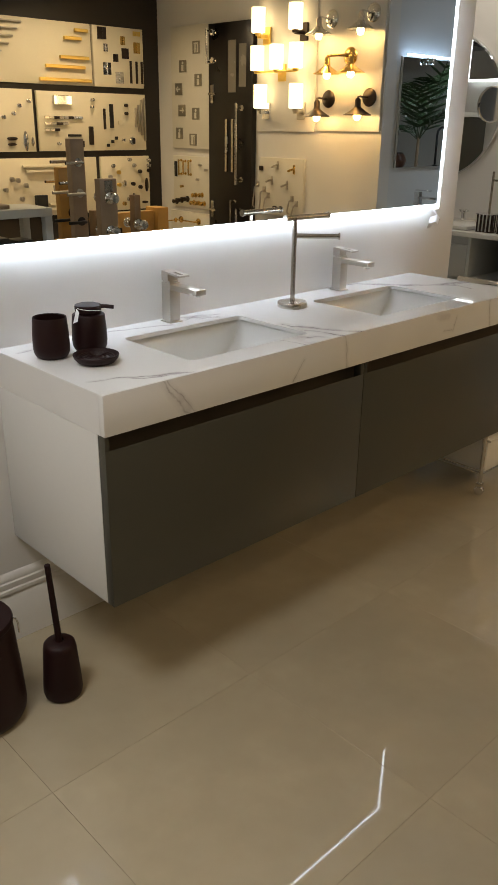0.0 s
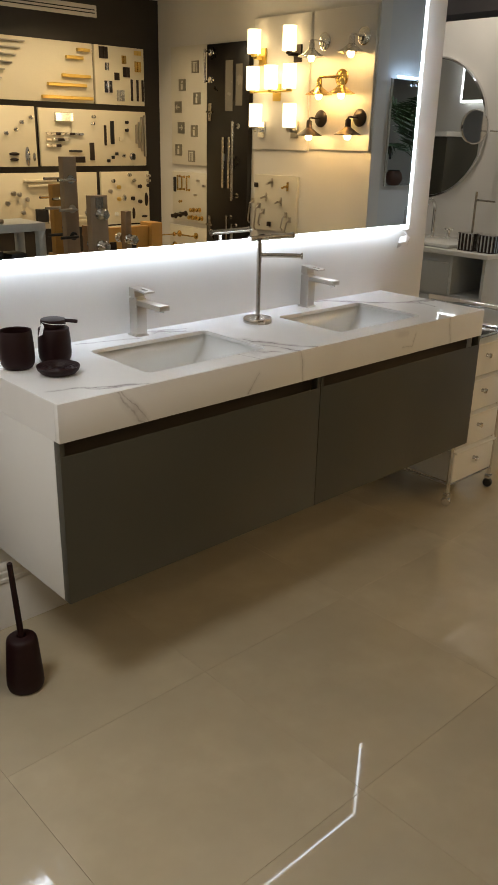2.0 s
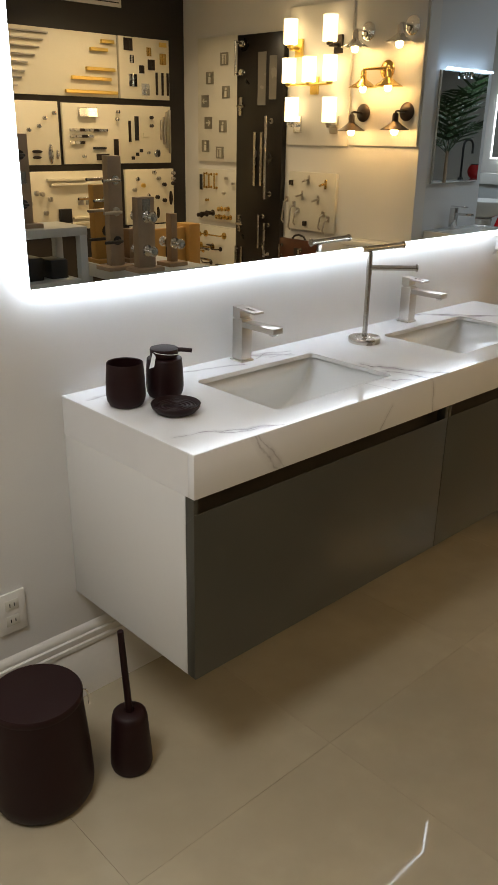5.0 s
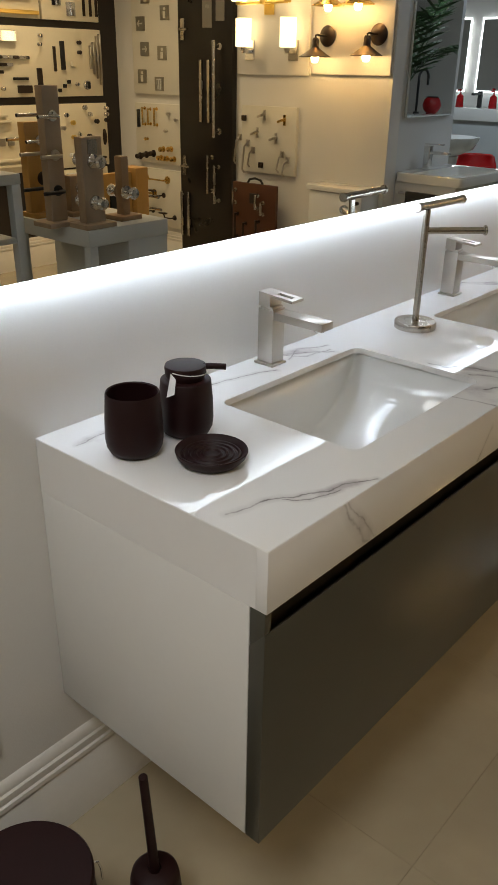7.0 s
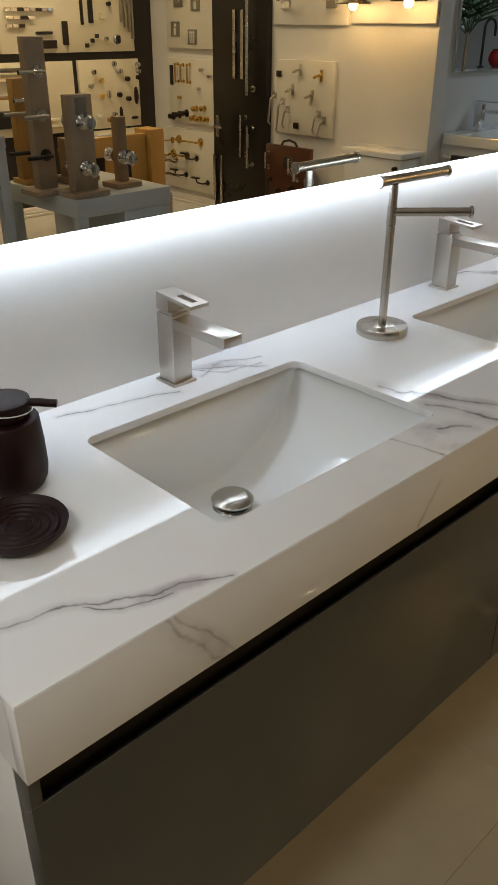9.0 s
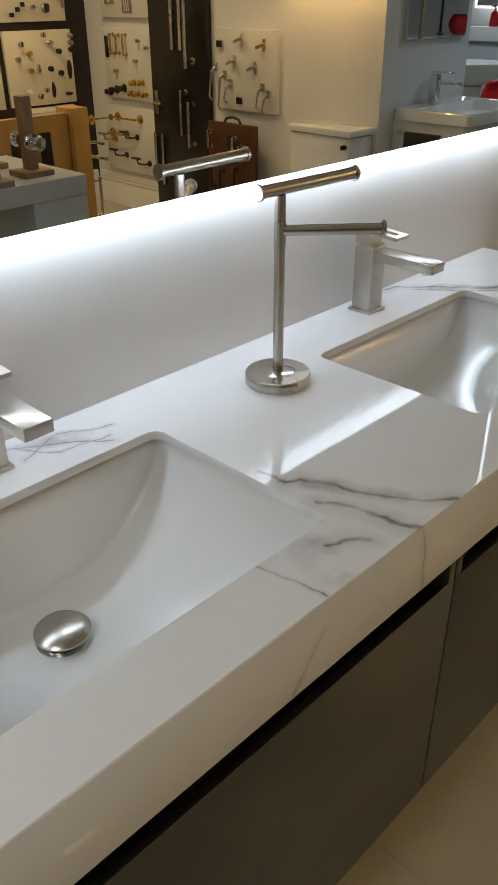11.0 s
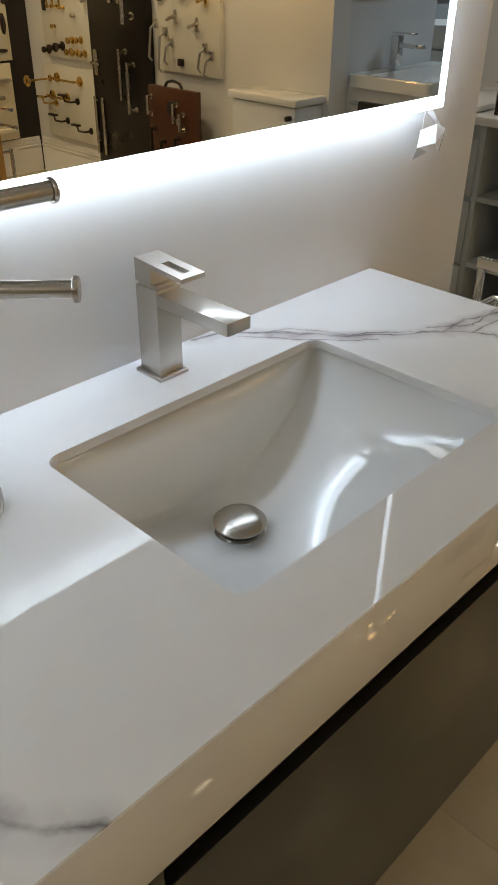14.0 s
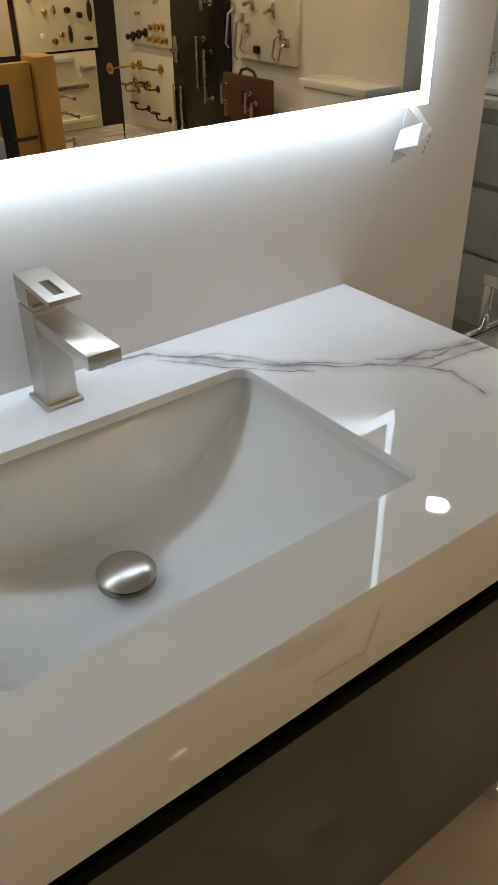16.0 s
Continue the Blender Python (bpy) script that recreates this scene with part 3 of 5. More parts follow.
def soap_dish(x, y):
    p = [(0, 0), (0.038, 0), (0.046, 0.003), (0.055, 0.013), (0.0575, 0.021), (0.0565, 0.0225), (0.052, 0.0205)]
    for r in (0.042, 0.032, 0.022, 0.012):
        p += [(r + 0.0055, 0.0140), (r + 0.0035, 0.0165), (r + 0.0020, 0.0165), (r, 0.0138)]
    return solo("soap_dish", lathe(p + [(0, 0.0138)], 56, Matrix.Translation((x, y, TOP))), PLUM, "round dark plum soap dish with ring ridges", "soap dish")


def toilet_brush(x, y):
    t = thing("toilet_brush", (x, y, 0), "dark plum toilet brush in a tapered holder on the floor", "toilet brush")
    m = Matrix.Translation((x, y, 0))
    part("holder", lathe([(0, 0), (0.042, 0), (0.049, 0.005), (0.0525, 0.018), (0.0515, 0.045), (0.044, 0.150), (0.041, 0.164), (0.034, 0.170), (0.012, 0.172), (0.011, 0.166), (0, 0.166)], 48, m), PLUM, t)
    part("handle", rod((x, y, 0.166), (x - 0.013, y + 0.002, 0.405), 0.0090, 18, r2=0.0075), PLUM, t)
    return t


def waste_bin(x, y):
    t = thing("pedal_bin", (x, y, 0), "dark plum round waste bin with a lid on the floor", "waste bin")
    m = Matrix.Translation((x, y, 0))
    part("body", lathe([(0, 0), (0.098, 0), (0.110, 0.006), (0.118, 0.022), (0.120, 0.045), (0.116, 0.13), (0.106, 0.262), (0.105, 0.276), (0, 0.276)], 64, m), PLUM, t)
    part("lid", lathe([(0, 0.2765), (0.1065, 0.2765), (0.1075, 0.280), (0.1075, 0.288), (0.104, 0.293), (0.07, 0.295), (0, 0.296)], 64, m), PLUM, t, "flat dark plum lid")
    k = [(x + 0.086, y - 0.052, 0.288), (x + 0.098, y - 0.058, 0.284), (x + 0.102, y - 0.060, 0.268), (x + 0.103, y - 0.060, 0.240)]
    part("wire_handle", tube(k, 0.002, 8), CHROME, t, "thin chrome wire handle")
    return t


tumbler(0.075, -0.158)
soap_dispenser(0.185, -0.164)
soap_dish(0.132, -0.273)
toilet_brush(-0.063, -0.316)
waste_bin(-0.268, -0.245)


# ---- the lit mirror over the vanity ----
def lit_mirror(name, u0, u1, z0, z1, place, led, back, label, group=""):
    """A backlit mirror in its own frame: u along the wall, depth towards the viewer (-y)."""
    t = tagged(new(name), label, "mirror", group)
    t.matrix_basis = place
    e = 0.019

    def sub(n, bm, mat, lab=""):
        ob = new(n, mesh_of(n, bm, mat))
        ob.parent = t
        return tagged(ob, lab)

    sub("glass", boxed(u0 + e, u1 - e, -0.036, -0.032, z0 + e, z1 - e), MIRROR, "silver mirror glass")
    sub("back_box", boxed(u0 + 0.05, u1 - 0.05, -0.030, -0.001, z0 + 0.05, z1 - 0.05), WHITE_TRIM, "white back box")
    sub("backing", boxed(u0, u1, -0.0316, -0.0304, z0, z1), WHITE_TRIM)
    for a, b, c, d in ((u0, u1, z0, z0 + e - 0.0005), (u0, u1, z1 - e + 0.0005, z1), (u0, u0 + e - 0.0005, z0 + e, z1 - e), (u1 - e + 0.0005, u1, z0 + e, z1 - e)):
        sub("light_border", boxed(a, b, -0.0358, -0.0318, c, d), led, "lit frosted border")
    for a, b, c, d in ((u0 + 0.025, u1 - 0.025, z0 + 0.025, z0 + 0.0495), (u0 + 0.025, u1 - 0.025, z1 - 0.0495, z1 - 0.025), (u0 + 0.025, u0 + 0.0495, z0 + 0.05, z1 - 0.05), (u1 - 0.0495, u1 - 0.025, z0 + 0.05, z1 - 0.05)):
        sub("back_strip", boxed(a, b, -0.029, -0.007, c, d), back, "cool white light strip")
    return t


ol = thing("wall_outlet", (-0.19, 0, 0.355), "white plastic wall outlet above the skirting board", "outlet")
part("plate", boxed(-0.230, -0.155, -0.008, -0.0005, 0.298, 0.412, 0.002), WHITE_TRIM, ol)
for z in (0.333, 0.378):
    part("socket", boxed(-0.2105, -0.1745, -0.0095, -0.0082, z - 0.014, z + 0.014, 0.0005), PALE_BOARD, ol)
    # the pin holes' inner shade is a pair of flat black blocks
    for x in (-0.1985, -0.1865):
        part("slot", boxed(x - 0.0012, x + 0.0012, -0.0100, -0.0096, z - 0.005, z + 0.005), BLACK, ol)

lit_mirror("lit_mirror", -0.102, 1.938, 1.138, 2.09, pose(0, 0, 0), LED, LED_BACK, "large rectangular backlit mirror with a glowing frosted border")


# ---- small hardware, shared by the boards ----
def bar(bm, c, u, v, size, depth, m):
    """A block of size (along u, along v) and depth at c on a board; m maps (u, v, out) to the world."""
    a, b = size
    return box(bm, c - a / 2, c + a / 2, u - b / 2, u + b / 2, 0.0, depth, m)


SHIFT = -0.072      # the far wall's things are laid out from the mirror's face
LM = Matrix(((0, 0, -1, LAMP_X - 0.0295), (1, 0, 0, SHIFT), (0, 1, 0, 0), (0, 0, 0, 1)))      # (y, z, out) on the boards of the sconce wall
DM = Matrix(((1, 0, 0, 0), (0, 0, 1, BACK_Y + 0.0315), (0, 1, 0, 0), (0, 0, 0, 1)))       # (x, z, out) on the boards of the dark wall


def block(name, a, b, w, h, d, mat, parent, m, label="", turn=0.0):
    bm = boxed(-w / 2, w / 2, -h / 2, h / 2, 0, d, min(w, h, d) * 0.12, m @ pose(a, b, 0, 0, 0, turn), 1)
    return part(name, bm, mat, parent, label)


def knob(a, b, r, mat, parent, m, name="knob", label=""):
    return part(name, lathe([(0, 0), (r * 0.9, 0), (r * 0.85, 0.003), (r * 0.4, 0.006), (r * 0.4, 0.014), (r * 0.9, 0.018), (r, 0.024), (r * 0.8, 0.030), (0, 0.032)], 14, m @ pose(a, b, 0)), mat, parent, label)


def pull(a, b0, b1, r, out, mat, parent, m, name="pull_handle", along="v", label=""):
    """A bar handle on two standoffs, along v or u."""
    bm = bmesh.new()
    pts = ((a, b0), (a, b1)) if along == "v" else ((b0, a), (b1, a))
    ends = [m @ Vector((p[0], p[1], out)) for p in pts]
    rod(ends[0], ends[1], r, 12, bm)
    for k in (0.06, 0.94):
        q = Vector((pts[0][0] + (pts[1][0] - pts[0][0]) * k, pts[0][1] + (pts[1][1] - pts[0][1]) * k, 0))
        rod(m @ q, m @ (q + Vector((0, 0, out))), r * 0.8, 10, bm)
        lathe([(0, 0), (r * 1.7, 0), (r * 1.6, 0.004), (0, 0.005)], 12, m @ Matrix.Translation(q), bm)
    return part(name, bm, mat, parent, label)


def lever(a, b, mat, parent, m, reach=0.10, side=-1, plate=True):
    """A lever handle on a rose or plate."""
    bm = bmesh.new()
    lathe([(0, 0), (0.024, 0), (0.023, 0.006), (0, 0.008)], 18, m @ pose(a, b, 0), bm)
    tube([m @ Vector((a, b, 0.004)), m @ Vector((a, b, 0.045)), m @ Vector((a + side * 0.02, b, 0.052)), m @ Vector((a + side * reach, b, 0.052))], 0.0085, 10, bm)
    return part("lever_handle", bm, mat, parent)


# ---- the sconce wall, seen in the mirror ----
def on_lamps(name, y0, y1, z0, z1, mat, label, category="display board", thick=0.029):
    y0, y1 = y0 + SHIFT, y1 + SHIFT
    t = thing(name, (LAMP_X, (y0 + y1) / 2, z0), label, category)
    part("board", boxed(LAMP_X - thick, LAMP_X - 0.001, y0, y1, z0, z1, 0.002), mat, t)
    return t


signs = on_lamps("sign_board", -4.05, -3.545, 1.24, 2.20, PALE_BOARD, "pale board with square grey metal washroom signs")
SIGN = surface("sign_steel", (0.36, 0.34, 0.29), 0.35, 0.8, vary=0.1)
for n, (a, b) in enumerate([(-3.706, 2.032), (-3.888, 1.895), (-3.684, 1.783), (-3.948, 1.717), (-3.909, 1.547), (-3.722, 1.521), (-3.947, 1.361), (-3.761, 1.313)]):
    s = block("sign_plate", a, b, 0.095, 0.095, 0.006, SIGN, signs, LM, "square grey metal sign")
    up = LM @ Matrix.Translation((0, 0, 0.0066))
    if n in (4, 3):
        d = 1 if n == 4 else -1
        block("arrow", a, b, 0.05, 0.010, 0.002, PALE_BOARD, s, up)
        block("arrow", a + d * 0.018, b + 0.009, 0.030, 0.009, 0.0021, PALE_BOARD, s, up, turn=-d * 45)
        block("arrow", a + d * 0.018, b - 0.009, 0.030, 0.009, 0.0021, PALE_BOARD, s, up, turn=d * 45)
    elif n in (0, 7):
        for k in (-0.02, 0.0, 0.02):
            block("mark", a + k, b - 0.008, 0.009, 0.062, 0.002, PALE_BOARD, s, up)
        block("mark", a, b + 0.030, 0.055, 0.010, 0.0021, PALE_BOARD, s, up)
    else:
        block("mark", a, b - 0.014, 0.026, 0.045, 0.002, PALE_BOARD, s, up)
        part("mark", lathe([(0, 0), (0.011, 0), (0.011, 0.002), (0, 0.002)], 14, up @ pose(a + 0.004, b + 0.025, 0)), PALE_BOARD, s)

pulls = on_lamps("pull_board", -4.05, -3.535, 0.745, 1.175, PALE_BOARD, "pale board with brass and dark pulls and knobs")
block("black_plate", -4.005, 1.063, 0.028, 0.13, 0.014, BLACK, pulls, LM)
for a, h in ((-3.935, 0.13), (-3.873, 0.12), (-3.801, 0.13)):
    pull(a, 1.08 - h / 2, 1.08 + h / 2, 0.0075, 0.03, BRASS, pulls, LM)
for a, b in ((-3.663, 1.109), (-3.696, 0.986), (-3.579, 1.07), (-3.915, 0.917)):
    knob(a, b, 0.013, NICKEL if a > -3.7 else BRASS, pulls, LM)
for a, b in ((-4.006, 0.783), (-3.934, 0.798), (-3.852, 0.812)):
    part("rosette", lathe([(0, 0), (0.027, 0), (0.026, 0.006), (0.014, 0.010), (0.012, 0.030), (0.019, 0.036), (0.017, 0.046), (0, 0.050)], 20, LM @ pose(a, b, 0)), BRONZE, pulls)
for a, b in ((-3.738, 0.852), (-3.65, 0.858), (-3.699, 0.786), (-3.62, 0.787), (-3.765, 0.786)):
    part("rosette", lathe([(0, 0), (0.022, 0), (0.021, 0.005), (0.010, 0.009), (0.010, 0.026), (0.019, 0.032), (0.017, 0.042), (0, 0.046)], 20, LM @ pose(a, b, 0)), BRASS, pulls)

hooks = on_lamps("hook_board", -4.10, -3.55, 0.265, 0.70, PALE_BOARD, "pale board with brass hooks and rails")
for a0, a1, b in ((-4.02, -3.86, 0.515), (-3.948, -3.701, 0.625)):
    r = part("rail", rod(LM @ Vector((a0, b, 0.05)), LM @ Vector((a1, b, 0.05)), 0.0065, 10), BRASS, hooks)
    for a in (a0, a1):
        part("rose", lathe([(0, 0), (0.030, 0), (0.028, 0.008), (0.008, 0.012), (0.008, 0.05), (0, 0.05)], 18, LM @ pose(a, b, 0)), BRASS, r)
part("coat_knob", lathe([(0, 0), (0.022, 0), (0.020, 0.006), (0.006, 0.010), (0.006, 0.16), (0.032, 0.165), (0.034, 0.175), (0.02, 0.186), (0, 0.188)], 20, LM @ pose(-4.03, 0.612, 0)), BRASS, hooks)
for a, b, mat in ((-3.80, 0.535, BRONZE), (-4.04, 0.50, BRASS), (-3.93, 0.405, BRONZE), (-3.68, 0.375, BRONZE)):
    bm = tube([LM @ Vector(p) for p in ((a + 0.05, b - 0.03, 0.002), (a + 0.05, b - 0.03, 0.05), (a, b - 0.028, 0.062), (a - 0.01, b, 0.064))], 0.006, 8)
    lathe([(0, 0), (0.021, 0), (0.019, 0.006), (0, 0.008)], 14, LM @ pose(a + 0.05, b - 0.03, 0), bm)
    part("hook", bm, mat, hooks)
    part("hook_cap", boxed(-0.045, 0.03, -0.006, 0.006, 0, 0.03, 0.003, LM @ pose(a - 0.01, b + 0.006, 0.05)), mat, hooks)

door = thing("door_sample", (LAMP_X, -3.34, 0), "dark ebony door sample hung with steel pull handles", "door sample")
part("leaf", boxed(LAMP_X - 0.05, LAMP_X - 0.001, -3.602, -3.077, 0.0, 2.19, 0.002), EBONY, door)
EM = LM @ Matrix.Translation((0, 0, 0.0205))
LITE = surface("frosted_lite", (0.20, 0.19, 0.17), 0.25, vary=0.06)
for y0, y1, z0, z1 in ((-3.285, -3.195, 1.68, 2.06), (-3.158, -3.078, 1.72, 2.03)):
    block("glazing", (y0 + y1) / 2, (z0 + z1) / 2, y1 - y0, z1 - z0, 0.004, LITE, door, EM, "frosted glass lite")
pull(-3.126, 0.978, 1.601, 0.013, 0.06, STEEL, door, EM)
for a in (-3.299, -3.222):
    block("flat_pull", a, 1.275, 0.026, 0.41, 0.018, STEEL, door, EM)
pull(-3.199, 0.582, 0.851, 0.010, 0.05, STEEL, door, EM)
pull(-3.131, 0.517, 0.788, 0.010, 0.05, STEEL, door, EM)
for a in (-3.515, -3.443):
    block("flat_pull", a, 0.40, 0.024, 0.33, 0.016, STEEL, door, EM)
pull(-3.509, 1.897, 2.154, 0.008, 0.04, CHROME, door, EM)
for b in (2.124, 1.921):
    knob(-3.463, b, 0.024, CHROME, door, EM)
for b in (1.672, 0.756):
    block("lock_plate", -3.481, b, 0.034, 0.14, 0.010, STEEL, door, EM)
    lever(-3.478, b, STEEL, door, EM, 0.09, 1)

fit_board = on_lamps("fitting_board", -2.93, -2.445, 0.765, 1.20, PALE_BOARD, "pale board with small chrome and brass fittings")
for a, b, mat in ((-2.901, 1.117, BRONZE), (-2.74, 0.818, BRONZE)):
    block("catch", a, b, 0.034, 0.036, 0.020, mat, fit_board, LM)
for a, b in ((-2.721, 1.144), (-2.544, 1.12), (-2.784, 1.029), (-2.615, 1.002)):
    bm = boxed(-0.010, 0.010, -0.034, 0.034, 0, 0.006, 0.001, LM @ pose(a, b, 0), 1)
    rod(LM @ Vector((a, b, 0)), LM @ Vector((a, b, 0.05)), 0.007, 10, bm)
    rod(LM @ Vector((a - 0.04, b - 0.012, 0.028)), LM @ Vector((a + 0.03, b + 0.010, 0.028)), 0.0085, 10, bm)
    part("latch", bm, BRASS if a in (-2.544,) else NICKEL, fit_board)
for a, b0, b1 in ((-2.952, 0.99, 0.81), (-2.877, 0.956, 0.76), (-2.828, 0.911, 0.80), (-2.562, 0.902, 0.785), (-2.514, 0.868, 0.762)):
    bm = boxed(-0.015, 0.015, -0.022, 0.022, 0, 0.012, 0.002, LM @ pose(a + 0.01, b0, 0), 1)
    tube([LM @ Vector((a + 0.01, b0, 0.01)), LM @ Vector((a + 0.004, b0 - 0.02, 0.035)), LM @ Vector((a - 0.006, b1 + 0.02, 0.045)), LM @ Vector((a, b1, 0.03))], 0.0065, 8, bm)
    part("door_stop", bm, NICKEL, fit_board)

tool = thing("sample_case", (LAMP_X, -2.80, 0.0), "mahogany sample board with a carrying handle and steel pulls", "sample case")
part("board", boxed(LAMP_X - 0.12, LAMP_X - 0.09, -3.002, -2.602, 0.10, 0.70, 0.004), MAHOGANY, tool)
part("foot", boxed(LAMP_X - 0.20, LAMP_X - 0.02, -3.002, -2.602, 0.0, 0.099, 0.004), MAHOGANY, tool)
CM = Matrix.Translation((-0.0915, 0, 0)) @ LM
part("carry_handle", tube([(LAMP_X - 0.105, -2.872 + d, z) for d, z in ((0, 0.70), (0.02, 0.725), (0.07, 0.735), (0.12, 0.725), (0.14, 0.70))], 0.008, 8), BLACK, tool)
block("badge", -2.735, 0.60, 0.06, 0.07, 0.004, BLACK, tool, CM)
for a, b, h in ((-2.90, 0.60, 0.10), (-2.69, 0.58, 0.10), (-2.64, 0.54, 0.09), (-2.88, 0.40, 0.18), (-2.68, 0.36, 0.20), (-2.80, 0.35, 0.16)):
    pull(a, b - h / 2, b + h / 2, 0.009, 0.03, STEEL if h < 0.15 else BRONZE, tool, CM)

lampA = on_lamps("lamp_board", -2.975, -2.37, 1.395, 2.34, WALL, "cream board carrying lit opal glass sconces", thick=0.022)
lampB = on_lamps("lamp_board", -2.338, -1.755, 1.405, 2.34, WALL, "cream board carrying lit cone sconces", thick=0.022)
AM = Matrix.Translation((0.0068, 0, 0)) @ LM


def opal_sconce(glasses, metal, plate, label):
    """Opal glass cylinders on arms; glasses: (y, z) of their middles; plate: (y, z) of the wall plate."""
    t = thing("opal_sconce", (LAMP_X, plate[0] + SHIFT, plate[1]), label, "wall lamp", "lit sconces")
    block("wall_plate", plate[0], plate[1], 0.075, 0.12, 0.018, metal, t, AM)
    out = 0.085
    if len(glasses) > 1:
        part("cross_bar", rod(AM @ Vector((glasses[0][0], plate[1] + 0.005, out)), AM @ Vector((glasses[-1][0], plate[1] + 0.005, out)), 0.009, 12), metal, t)
        part("arm", rod(AM @ Vector((plate[0], plate[1] + 0.005, 0.015)), AM @ Vector((plate[0], plate[1] + 0.005, out)), 0.010, 12), metal, t)
    else:
        part("arm", boxed(min(plate[0], glasses[0][0]) - 0.012, max(plate[0], glasses[0][0]) + 0.012, plate[1] - 0.02, plate[1] + 0.004, 0.016, out, 0.003, AM), metal, t)
    for y, z in glasses:
        g = AM @ Vector((y, z, out))
        part("glass_shade", lathe([(0, -0.085), (0.046, -0.085), (0.0525, -0.080), (0.0525, 0.083), (0.050, 0.085), (0.047, 0.083), (0.047, -0.07), (0, -0.07)], 28, Matrix.Translation(g)), OPAL, t, "lit white opal glass cylinder")
        part("cup", lathe([(0, -0.106), (0.020, -0.106), (0.024, -0.100), (0.024, -0.0855), (0, -0.0855)], 20, Matrix.Translation(g)), metal, t)


opal_sconce([(-2.888, 2.168)], GOLD, (-2.868, 2.066), "lit opal glass sconce on a satin gold bracket")
opal_sconce([(-2.503, 2.168)], BRONZE, (-2.485, 2.072), "lit opal glass sconce on a black bracket")
opal_sconce([(-2.894, 1.910), (-2.690, 1.912), (-2.490, 1.914)], GOLD, (-2.700, 1.808), "lit three-glass sconce on a satin gold bar")
opal_sconce([(-2.854, 1.643)], CHROME, (-2.860, 1.541), "lit opal glass sconce on a chrome bracket")
opal_sconce([(-2.477, 1.641)], NICKEL, (-2.490, 1.541), "lit opal glass sconce on a nickel bracket")


def cone_sconce(cones, metal, plate, label):
    """Flared metal shades with a bare bulb, hung from a round wall plate."""
    t = thing("cone_sconce", (LAMP_X, plate[0] + SHIFT, plate[1]), label, "wall lamp", "lit sconces")
    part("wall_plate", lathe([(0, 0), (0.058, 0), (0.060, 0.006), (0.052, 0.016), (0.020, 0.024), (0, 0.026)], 32, AM @ pose(plate[0], plate[1], 0)), metal, t)
    out = 0.13
    if len(cones) > 1:
        part("cross_bar", rod(AM @ Vector((cones[0][0], plate[1], out)), AM @ Vector((cones[-1][0], plate[1], out)), 0.008, 12), metal, t)
        part("arm", rod(AM @ Vector((plate[0], plate[1], 0.02)), AM @ Vector((plate[0], plate[1], out)), 0.008, 12), metal, t)
    else:
        y, z = cones[0]
        part("arm", tube([AM @ Vector(p) for p in ((plate[0], plate[1], 0.02), (plate[0], plate[1], 0.06), (y, plate[1] + 0.004, out - 0.02), (y, plate[1], out), (y, z + 0.085, out))], 0.0065, 10), metal, t)
    for y, z in cones:
        m = Matrix.Translation(AM @ Vector((y, z, out)))
        if len(cones) > 1:
            part("drop", rod(AM @ Vector((y, plate[1], out)), AM @ Vector((y, z + 0.07, out)), 0.007, 10), metal, t)
        part("socket", lathe([(0, 0.095), (0.014, 0.095), (0.020, 0.085), (0.021, 0.045), (0.024, 0.040), (0, 0.040)], 20, m), metal, t)
        part("cone_shade", lathe([(0.021, 0.042), (0.026, 0.037), (0.060, 0.012), (0.096, -0.009), (0.097, -0.013), (0.094, -0.012), (0.058, 0.009), (0.024, 0.033), (0.019, 0.038)], 40, m), metal, t, "flared metal shade")
        part("bulb", lathe([(0, -0.045), (0.014, -0.042), (0.023, -0.028), (0.024, -0.012), (0.014, 0.012), (0.012, 0.036), (0, 0.036)], 20, m), BULB, t, "lit warm bulb")


cone_sconce([(-2.233, 2.040)], CHROME, (-2.229, 2.136), "chrome cone sconce with a lit bulb")
cone_sconce([(-1.861, 2.050)], CHROME, (-1.861, 2.150), "chrome cone sconce with a lit bulb")
cone_sconce([(-2.142, 1.790), (-1.928, 1.792)], BRASS, (-2.040, 1.892), "brass two-cone sconce with lit bulbs")
cone_sconce([(-2.224, 1.514)], BRONZE, (-2.226, 1.621), "dark bronze cone sconce with a lit bulb")
cone_sconce([(-1.848, 1.523)], BRONZE, (-1.851, 1.627), "dark bronze cone sconce with a lit bulb")


# ---- the dark wall, seen in the mirror ----
def on_dark(x0, x1, z0, z1, label):
    t = thing("hardware_board", ((x0 + x1) / 2, BACK_Y, z0), label, "display board", "boards on the dark wall")
    part("board", boxed(x0, x1, BACK_Y + 0.001, BACK_Y + 0.03, z0, z1, 0.002), BOARD, t)
    return t


b = on_dark(2.065, 3.122, 1.722, 2.183, "cream board with gold and nickel rail pulls")
for x0, x1, z in ((2.964, 3.086, 2.128), (2.861, 3.022, 2.066), (2.815, 3.085, 1.926), (2.679, 3.044, 1.855), (2.618, 3.10, 1.757)):
    block("rail_pull", (x0 + x1) / 2, z, x1 - x0, 0.026, 0.028, GOLD, b, DM)
for x1, z in ((2.498, 2.150), (2.455, 2.100), (2.417, 2.048), (2.378, 1.992), (2.311, 1.938), (2.282, 1.876), (2.255, 1.834), (2.217, 1.780)):
    block("rail_pull", (2.12 + x1) / 2, z, x1 - 2.12, 0.012, 0.02, NICKEL, b, DM)
b = on_dark(3.142, 3.648, 1.722, 2.183, "cream board with gold and dark hinges")
